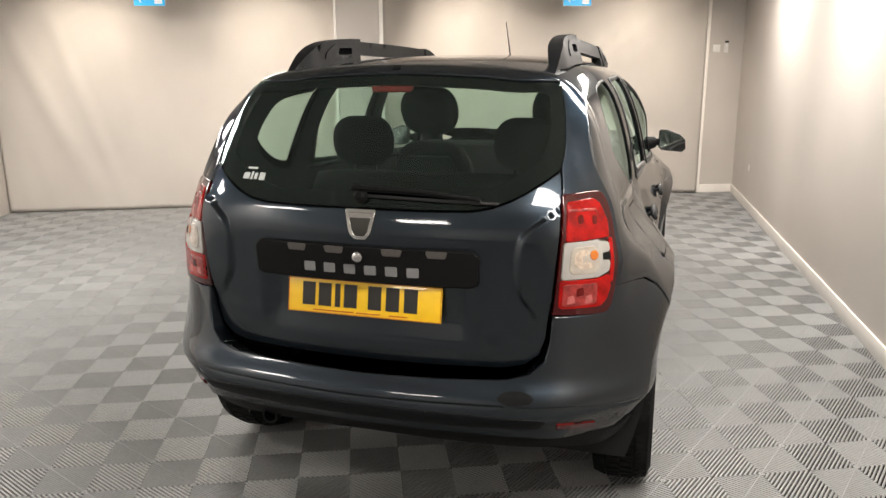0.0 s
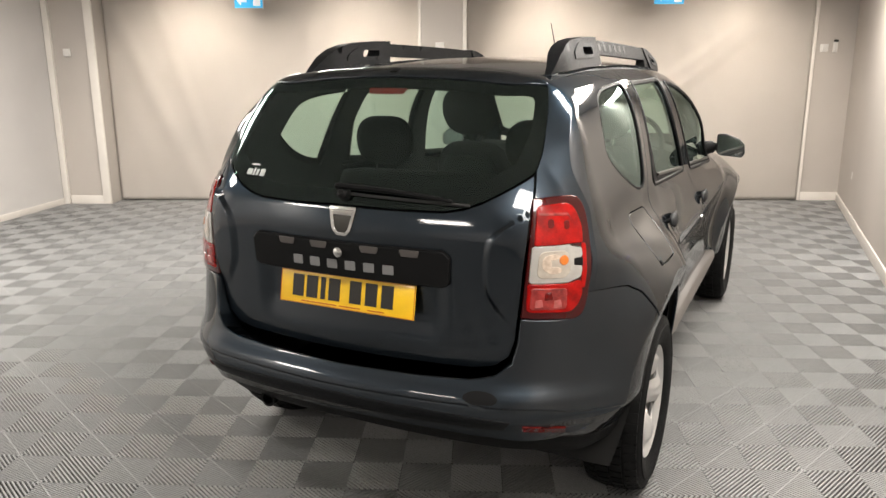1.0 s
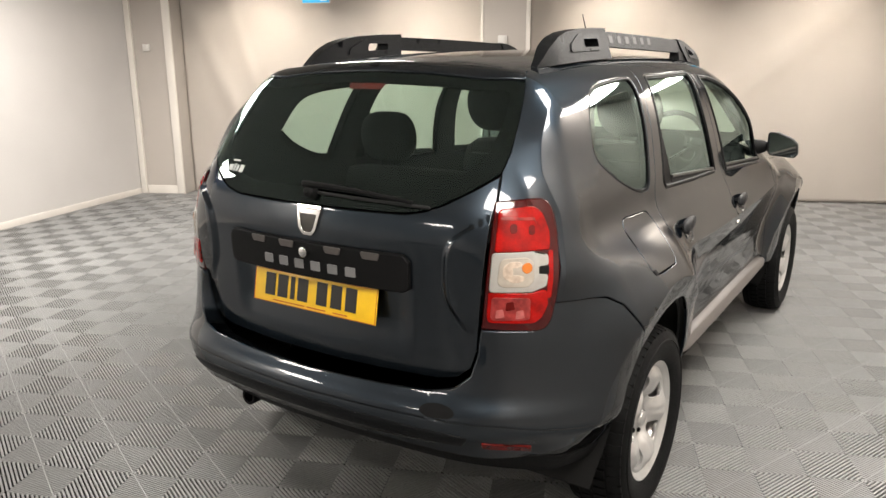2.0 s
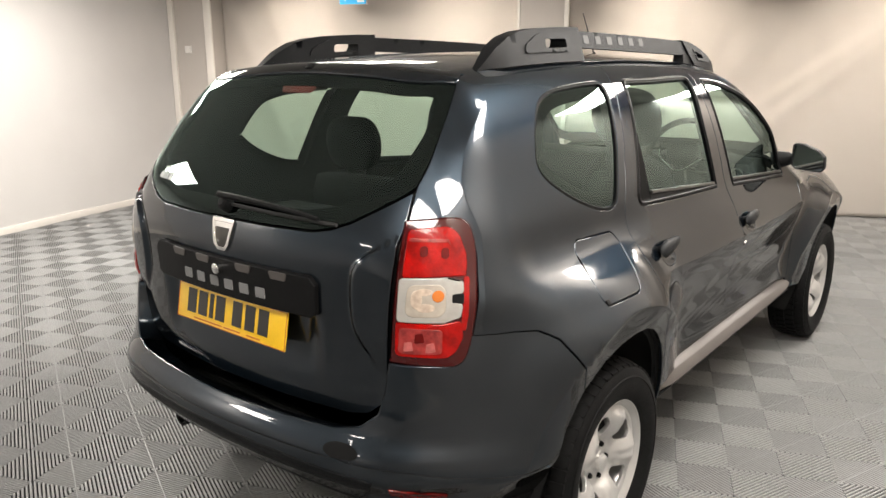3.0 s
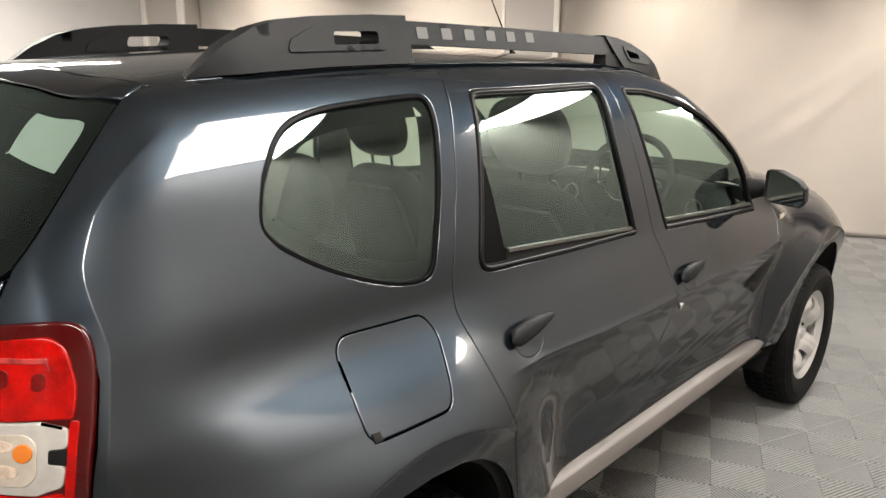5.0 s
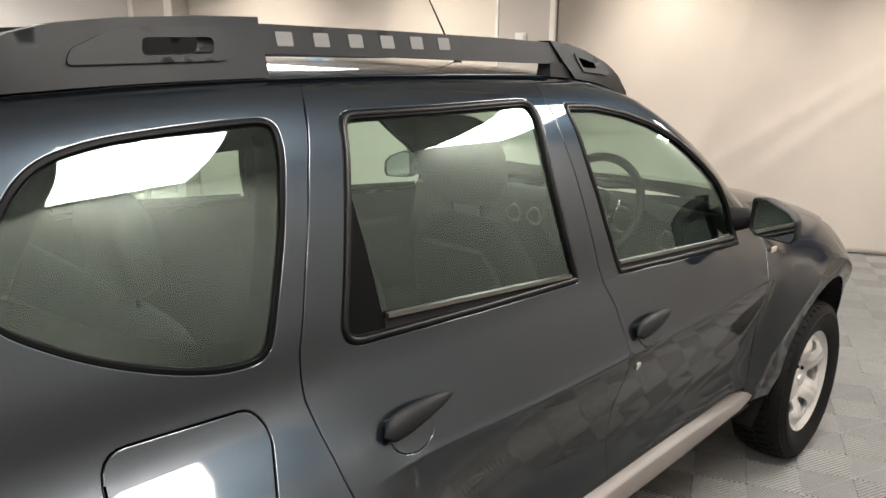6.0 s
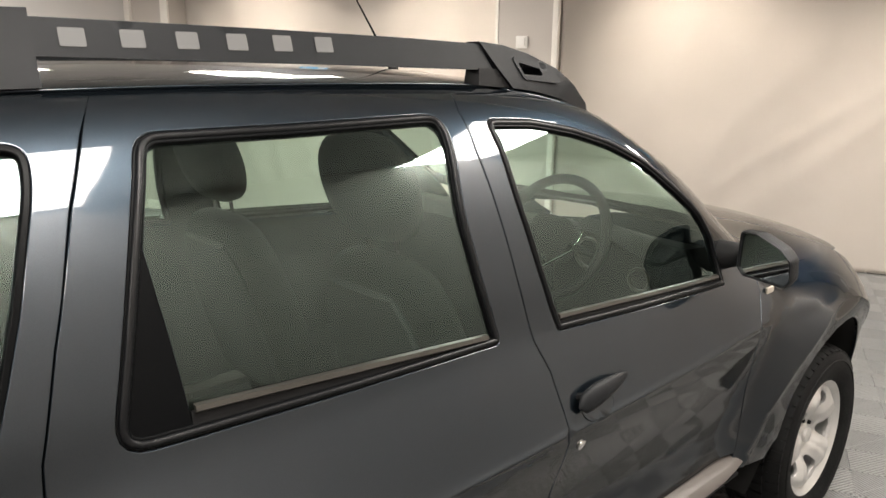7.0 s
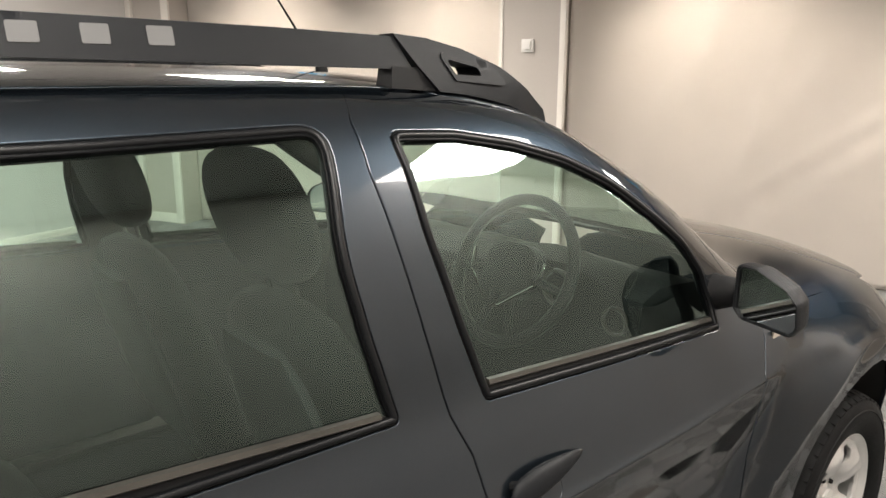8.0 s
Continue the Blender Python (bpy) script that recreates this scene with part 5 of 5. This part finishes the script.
# ---- sill mouldings, aerial, exhaust ----
for s in (1, -1):
    sill = component("sill_moulding", "long silver plastic side step moulding under the doors")
    rings = []
    for k in range(25):
        y = 1.185 + (2.955 - 1.185) * k / 24
        e = 1 - 0.35 * math.exp(-((k) / 1.2) ** 2) - 0.25 * math.exp(-((24 - k) / 1.0) ** 2)
        slim = 0.84 - 0.36 * step(np.array(y), 2.35, 2.90)
        prof = [(0.795, 0.491), (0.822, 0.489), (0.843, 0.476), (0.847, 0.472), (0.862, 0.436), (0.863, 0.430), (0.858, 0.424), (0.795, 0.420)]
        rings.append([(s * (0.795 + (x - 0.795) * e), y, 0.463 + (z - 0.452) * (0.7 + 0.3 * e) * slim) for x, z in prof])
    bm = bmesh.new()
    loft(bm, rings)
    part("silver_strip", bm, TRIM, sill, angle=28)
    bm = bmesh.new()
    box(bm, 0.60, 0.720, 1.24, 2.96, 0.375, 0.422, 0.012)
    for v in bm.verts:
        v.co.x *= s
    part("lower_sill", bm, PLASTIC, sill, "black lower sill")
    bm = bmesh.new()
    box(bm, 0.72, 0.852, 1.22, 2.92, 0.425, 0.4345, 0.004)
    for v in bm.verts:
        v.co.x *= s
    part("edge_strip", bm, PLASTIC, sill, "black edge")

aerial = component("aerial", "thin black roof aerial leaning back")
p = top_surface(np.array([0.0]), np.array([2.255]))[0][0]
bm = bmesh.new()
tube(bm, [(0, 2.255, p[2] - 0.003), (0, 2.255, p[2] + 0.012), (0, 2.240, p[2] + 0.030)], [0.020, 0.015, 0.006], 12)
part("aerial_foot", bm, PLASTIC, aerial)
bm = bmesh.new()
tube(bm, [(0, 2.242, p[2] + 0.024), (0, 2.18, 1.732), (0, 2.115, 1.825)], [0.004, 0.003, 0.002], 8)
part("aerial_rod", bm, PLASTIC, aerial)

exhaust = component("exhaust", "dark exhaust pipe end under the bumper")
bm = bmesh.new()
tube(bm, [(-0.36, 0.75, 0.36), (-0.38, 0.40, 0.38), (-0.385, 0.15, 0.405)], 0.026, 14)
part("pipe", bm, PLASTIC, exhaust)
bm = bmesh.new()
revolve(bm, [(0.022, 0.0), (0.031, 0.0), (0.031, 0.09), (0.022, 0.09), (0.022, 0.0)], 18)
bmesh.ops.transform(bm, matrix=Matrix.Translation((-0.385, 0.085, 0.407)) @ Matrix.Rotation(radians(90), 4, "Z"), verts=bm.verts)
part("tip", bm, PLASTIC, exhaust, "dark tip")

# ---- wheels ----
def wheel_parts(t):
    """A wheel about the x axis, its outer face towards +x; the hub lies at the origin."""
    prof = [(0.212, -0.085), (0.235, -0.098), (0.285, -0.108), (0.322, -0.098), (0.336, -0.080), (0.338, 0.0), (0.336, 0.080), (0.322, 0.098), (0.300, 0.1065), (0.285, 0.109), (0.262, 0.106), (0.235, 0.098), (0.218, 0.090), (0.212, 0.084)]
    bm = bmesh.new()
    revolve(bm, prof, 72)
    part("tyre", bm, TYRE, t, "black tyre", angle=40)
    bm = bmesh.new()
    n = 54
    for k in range(n):
        for row, (x0, x1, turn) in enumerate(((-0.092, -0.056, 0.0), (-0.046, -0.004, 0.5), (0.004, 0.046, 0.0), (0.056, 0.092, 0.5))):
            a = (k + turn) * math.tau / n
            m = Matrix.Rotation(a, 4, "X")
            r0, r1 = 0.325, 0.3445
            if abs(x0) > 0.05 and row in (0, 3):
                vs = box(bm, x0, x1, -0.0150, 0.0150, r0, r1 - 0.002)
                for v in vs:
                    if abs(v.co.x) > 0.08:
                        v.co.z -= 0.012 if v.co.z > 0.335 else 0.01
                        v.co.x *= 1.045
            else:
                vs = box(bm, x0, x1, -0.0150, 0.0150, r0, r1)
            bmesh.ops.transform(bm, matrix=m, verts=vs)
    part("tread", bm, TYRE, t, "tread blocks")
    bm = bmesh.new()
    revolve(bm, [(0.293, 0.1075), (0.2945, 0.1105), (0.297, 0.1095), (0.2985, 0.1065)], 72)
    part("tyre_bead", bm, TYRE, t)
    # rim disc with five openings
    loop = np.array([(0.196 * math.cos(k * math.tau / 60), 0.196 * math.sin(k * math.tau / 60)) for k in range(60)])
    holes = []
    for k in range(5):
        a = math.pi / 2 + k * math.tau / 5
        c, s = math.cos(a), math.sin(a)
        o = rounded([(0.096, -0.015), (0.134, -0.040), (0.166, -0.038), (0.175, 0.0), (0.166, 0.038), (0.134, 0.040), (0.096, 0.015)], 0.015, 4)
        holes.append(np.array([(r * c - q * s, r * s + q * c) for r, q in o]))
    for k in range(5):
        a = math.pi / 2 + (k + 0.5) * math.tau / 5
        holes.append(np.array([(0.057 * math.cos(a) + 0.0135 * math.cos(q * math.tau / 10), 0.057 * math.sin(a) + 0.0135 * math.sin(q * math.tau / 10)) for q in range(10)]))
    v, f = fill(loop, holes, 0.009)
    def depth(y, z):
        r = np.hypot(y, z)
        a = np.arctan2(z, y)
        spoke = np.cos(5 * (a - math.pi / 2)) * -0.5 + 0.5
        base = lerp_curve(r, [(0, 0.050), (0.030, 0.050), (0.040, 0.040), (0.072, 0.038), (0.090, 0.052), (0.120, 0.068), (0.160, 0.076), (0.180, 0.074), (0.200, 0.068)])
        crown = spoke ** 2 * (1 - 0.35 * spoke ** 12)
        return base + 0.020 * crown * step(r, 0.06, 0.105) * step(r, 0.192, 0.16) - 0.008 * (1 - spoke) ** 2 * step(r, 0.07, 0.10) * step(r, 0.185, 0.17)
    def place(y, z):
        e = 0.001
        x = depth(y, z)
        gy, gz = (depth(y + e, z) - depth(y - e, z)) / (2 * e), (depth(y, z + e) - depth(y, z - e)) / (2 * e)
        n = np.stack([np.ones_like(y), -gy, -gz], -1)
        return np.stack([x, y, z], -1), n / np.linalg.norm(n, axis=1, keepdims=True)
    rim = skin("rim", v, f, place, SILVER, t, "silver painted wheel with five openings", 0.014, 0.003)
    bm = bmesh.new()
    revolve(bm, [(0.190, 0.068), (0.198, 0.076), (0.205, 0.080), (0.2145, 0.089), (0.2175, 0.088), (0.2165, 0.078), (0.205, 0.060), (0.200, 0.0), (0.205, -0.09)], 72)
    part("rim_flange", bm, SILVER, t)
    bm = bmesh.new()
    revolve(bm, [(0.0, 0.064), (0.020, 0.064), (0.027, 0.060), (0.029, 0.050)], 24)
    part("hub_cap", bm, SILVER, t)
    for k in range(5):
        a = math.pi / 2 + (k + 0.5) * math.tau / 5
        bm = bmesh.new()
        revolve(bm, [(0.0, 0.047), (0.0065, 0.047), (0.0085, 0.044), (0.0085, 0.030)], 6)
        bmesh.ops.translate(bm, vec=(0, 0.057 * math.cos(a), 0.057 * math.sin(a)), verts=bm.verts)
        part("wheel_bolt", bm, PLASTIC, t)
    bm = bmesh.new()
    revolve(bm, [(0.0, 0.0), (0.140, 0.0), (0.150, -0.006), (0.150, -0.03), (0.0, -0.03)], 40)
    part("brake_disc", bm, DARK, t)


first = component("wheel", "road wheel with black treaded tyre and silver five-hole rim")
wheel_parts(first)
COMPONENTS.remove(first)
first = settle(first)
for k, (wx, wy, turn, spin) in enumerate(((0.788, REAR_AXLE, 0, 14), (0.782, FRONT_AXLE, 0, -22), (-0.788, REAR_AXLE, 180, 40), (-0.782, FRONT_AXLE, 180, 5))):
    m = pose(wx, wy, HUB_Z - 0.0, 0, 0, turn) @ Matrix.Rotation(radians(spin), 4, "X")
    if k == 0:
        first.matrix_basis = m
    else:
        copy_thing(first, m)

# wheel housings and underbody: dark, to close the car below
for s in (1, -1):
    for axle in (REAR_AXLE, FRONT_AXLE):
        bm = bmesh.new()
        rings = []
        for k in range(19):
            a = math.pi * (k - 1) / 16
            py, pz = axle + 0.405 * math.cos(a), HUB_Z + 0.468 * math.sin(a)
            edge_x = float(half_width(np.array([py]), np.array([pz]))[0]) - 0.012
            rings.append([(s * x, py, pz) for x in (edge_x, edge_x - 0.08, 0.62, 0.50)])
        loft(bm, rings, closed=False)
        bm.faces.new([bm.verts.new((s * 0.50, axle + 0.405 * math.cos(math.pi * k / 16), HUB_Z + 0.468 * math.sin(math.pi * k / 16))) for k in range(17)])
        part("wheel_housing", bm, DARK, CAR, "dark wheel housing")
bm = bmesh.new()
box(bm, -0.70, 0.70, 1.22, 3.10, 0.29, 0.42, 0.02)
box(bm, -0.52, 0.52, 0.30, 4.1, 0.33, 0.46, 0.02)
part("underbody", bm, DARK, CAR, "dark underbody")

# ---- inside the car ----
for s in (1, -1):
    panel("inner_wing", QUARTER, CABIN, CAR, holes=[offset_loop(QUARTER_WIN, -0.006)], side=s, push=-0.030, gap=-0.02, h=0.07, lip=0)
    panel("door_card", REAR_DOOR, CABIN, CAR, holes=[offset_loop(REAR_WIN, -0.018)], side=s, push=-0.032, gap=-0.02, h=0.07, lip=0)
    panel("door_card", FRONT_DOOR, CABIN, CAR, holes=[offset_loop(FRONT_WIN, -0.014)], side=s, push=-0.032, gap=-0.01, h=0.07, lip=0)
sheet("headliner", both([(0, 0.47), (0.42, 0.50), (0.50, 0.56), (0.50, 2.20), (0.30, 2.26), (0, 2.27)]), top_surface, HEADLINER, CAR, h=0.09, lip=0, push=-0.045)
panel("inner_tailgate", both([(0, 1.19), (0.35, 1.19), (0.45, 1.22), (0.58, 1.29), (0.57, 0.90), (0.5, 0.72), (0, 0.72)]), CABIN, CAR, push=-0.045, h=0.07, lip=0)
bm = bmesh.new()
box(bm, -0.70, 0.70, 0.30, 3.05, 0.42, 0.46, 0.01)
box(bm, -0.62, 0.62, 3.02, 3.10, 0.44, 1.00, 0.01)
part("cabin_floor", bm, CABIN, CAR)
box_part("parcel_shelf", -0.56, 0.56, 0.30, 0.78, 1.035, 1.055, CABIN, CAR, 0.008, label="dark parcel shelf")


def cushion(bm, sections, n=20, power=3.4):
    """A soft body through oval sections (x, y, z centre, half width, half depth, tilt)."""
    rings = []
    for x, y, z, a, b, tilt in sections:
        ring = []
        for px, py in superring(0, 0, a, b, n, power):
            ring.append((x + px, y + py * math.cos(tilt), z + py * math.sin(tilt)))
        rings.append(ring)
    loft(bm, rings)


def front_seat(x, y):
    t = component("front_seat", "dark grey cloth front car seat with a headrest")
    lean = -0.30
    def at(h):
        return y - 0.02 + lean * (h - 0.62), h
    bm = bmesh.new()
    secs = []
    for h, a, b in ((0.60, 0.20, 0.05), (0.64, 0.235, 0.075), (0.80, 0.245, 0.08), (0.95, 0.24, 0.075), (1.08, 0.215, 0.065), (1.15, 0.18, 0.055), (1.185, 0.13, 0.04), (1.195, 0.06, 0.02)):
        yy, zz = at(h)
        secs.append((x, yy, zz, a, b, 0.28))
    cushion(bm, secs)
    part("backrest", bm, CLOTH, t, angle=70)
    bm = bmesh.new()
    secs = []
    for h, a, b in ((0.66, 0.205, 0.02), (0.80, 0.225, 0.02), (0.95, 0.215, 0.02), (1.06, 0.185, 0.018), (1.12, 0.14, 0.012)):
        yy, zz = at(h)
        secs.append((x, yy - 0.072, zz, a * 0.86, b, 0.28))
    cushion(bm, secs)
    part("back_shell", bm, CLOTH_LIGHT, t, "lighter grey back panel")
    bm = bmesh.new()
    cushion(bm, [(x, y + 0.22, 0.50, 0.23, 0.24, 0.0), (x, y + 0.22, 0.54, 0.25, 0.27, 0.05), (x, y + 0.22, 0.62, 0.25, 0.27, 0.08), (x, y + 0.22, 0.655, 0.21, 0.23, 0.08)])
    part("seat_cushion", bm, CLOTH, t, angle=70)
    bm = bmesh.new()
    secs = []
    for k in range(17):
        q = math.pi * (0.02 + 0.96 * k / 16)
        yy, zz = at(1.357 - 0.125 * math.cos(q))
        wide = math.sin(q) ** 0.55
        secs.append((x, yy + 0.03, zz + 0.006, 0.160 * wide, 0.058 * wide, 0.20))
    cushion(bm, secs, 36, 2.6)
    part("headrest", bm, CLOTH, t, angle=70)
    for dx in (-0.055, 0.055):
        bm = bmesh.new()
        a, b = at(1.17), at(1.25)
        tube(bm, [(x + dx, a[0] + 0.02, a[1]), (x + dx, b[0] + 0.03, b[1])], 0.006, 8)
        part("headrest_post", bm, CHROME, t)
    return t


front_seat(0.355, 2.10)
front_seat(-0.355, 2.055)
bench = component("rear_bench", "dark grey cloth rear bench seat of the car")
bm = bmesh.new()
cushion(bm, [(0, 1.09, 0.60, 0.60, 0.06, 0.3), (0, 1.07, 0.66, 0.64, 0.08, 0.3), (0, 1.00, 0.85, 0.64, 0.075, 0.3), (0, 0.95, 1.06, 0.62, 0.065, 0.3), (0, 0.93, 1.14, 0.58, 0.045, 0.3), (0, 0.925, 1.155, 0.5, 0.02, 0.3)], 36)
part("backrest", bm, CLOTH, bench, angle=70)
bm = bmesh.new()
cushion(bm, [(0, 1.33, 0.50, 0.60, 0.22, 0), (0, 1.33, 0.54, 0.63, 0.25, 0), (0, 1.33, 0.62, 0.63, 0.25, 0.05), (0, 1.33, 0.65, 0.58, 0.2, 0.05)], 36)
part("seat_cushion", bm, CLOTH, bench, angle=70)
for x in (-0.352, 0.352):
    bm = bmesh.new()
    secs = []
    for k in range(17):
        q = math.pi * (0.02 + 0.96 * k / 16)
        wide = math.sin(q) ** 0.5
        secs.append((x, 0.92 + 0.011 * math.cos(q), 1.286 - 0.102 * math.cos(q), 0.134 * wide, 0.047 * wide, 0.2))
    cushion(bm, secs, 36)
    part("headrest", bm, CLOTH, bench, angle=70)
    for dx in (-0.05, 0.05):
        bm = bmesh.new()
        tube(bm, [(x + dx, 0.93, 1.12), (x + dx, 0.93, 1.20)], 0.006, 8)
        part("headrest_post", bm, CHROME, bench)

dash = component("dashboard", "black plastic dashboard with a curved hood")
bm = bmesh.new()
rings = []
for k in range(17):
    x = -0.66 + 1.32 * k / 16
    hood = 0.050 * math.exp(-((x - 0.36) / 0.17) ** 4)
    prof = [(2.67, 0.62), (2.65, 0.86), (2.68, 1.00 + hood * 0.4), (2.70, 1.095 + hood), (2.77, 1.120 + hood), (2.85, 1.115 + hood * 0.5), (2.95, 1.105), (3.08, 1.06), (3.08, 0.62)]
    rings.append([(x, a, b) for a, b in prof])
loft(bm, rings)
part("dash_body", bm, CABIN, dash, angle=30)
for x, z, r in ((0.42, 1.085, 0.050), (0.30, 1.085, 0.050), (0.03, 1.04, 0.036), (-0.07, 1.04, 0.036), (0.60, 1.04, 0.036)):
    bm = bmesh.new()
    revolve(bm, [(r * 0.82, 0), (r, 0), (r, 0.012), (r * 0.82, 0.010), (r * 0.82, 0)], 24)
    bmesh.ops.transform(bm, matrix=Matrix.Translation((x, 2.682, z)) @ Matrix.Rotation(radians(-90), 4, "Z"), verts=bm.verts)
    part("dial_ring", bm, STEEL, dash, "thin metal ring")

steer = component("steering_wheel", "dark steering wheel with silver spokes", at=pose(0.36, 2.57, 1.140, 0, 0, 0) @ Matrix.Rotation(radians(-25), 4, "X"))
bm = bmesh.new()
rings = []
for k in range(40):
    a = k * math.tau / 40
    c = Vector((0.185 * math.cos(a), 0, 0.185 * math.sin(a)))
    d = c.normalized()
    rings.append([c + d * (0.0155 * math.cos(q * math.tau / 10)) + Vector((0, 0.0155 * math.sin(q * math.tau / 10), 0)) for q in range(10)])
loft(bm, rings + [rings[0]], caps=False)
bmesh.ops.remove_doubles(bm, verts=bm.verts, dist=1e-5)
part("wheel_ring", bm, CABIN, steer, angle=60)
bm = bmesh.new()
cushion(bm, [(0, 0.03, 0, 0.06, 0.05, 1.57), (0, 0.02, 0, 0.085, 0.07, 1.57), (0, -0.02, 0, 0.08, 0.065, 1.57), (0, -0.03, 0, 0.05, 0.04, 1.57)])
part("wheel_boss", bm, CABIN, steer, angle=60)
for a in (-0.15, math.pi + 0.15, -1.25, math.pi + 1.25):
    bm = bmesh.new()
    c, s = math.cos(a), math.sin(a)
    tube(bm, [(0.06 * c, -0.005, 0.06 * s), (0.12 * c, 0.0, 0.12 * s), (0.182 * c, 0.0, 0.182 * s)], [0.016, 0.011, 0.010], 8)
    part("spoke", bm, CABIN, steer)
bm = bmesh.new()
loopp = [(-0.118, 0.030), (-0.108, -0.030), (-0.020, -0.098), (0.020, -0.098), (0.108, -0.030), (0.118, 0.030)]
tube(bm, [(a, -0.028, b) for a, b in loopp], 0.005, 8)
part("spoke_trim", bm, CHROME, steer, "silver spoke trim")
inner_mirror = component("inner_mirror", "small black inner mirror under the roof")
bm = bmesh.new()
cushion(bm, [(0.0, 2.36, 1.46, 0.005, 0.004, 0), (0.0, 2.36, 1.462, 0.11, 0.012, 0), (0.0, 2.36, 1.515, 0.115, 0.014, 0), (0.0, 2.36, 1.518, 0.01, 0.004, 0)])
part("mirror_case", bm, PLASTIC, inner_mirror, angle=60)
bm = bmesh.new()
tube(bm, [(0, 2.37, 1.50), (0, 2.42, 1.545)], 0.008, 8)
part("mirror_stem", bm, PLASTIC, inner_mirror)

for ob in COMPONENTS:
    settle(ob)

lay_tiles()
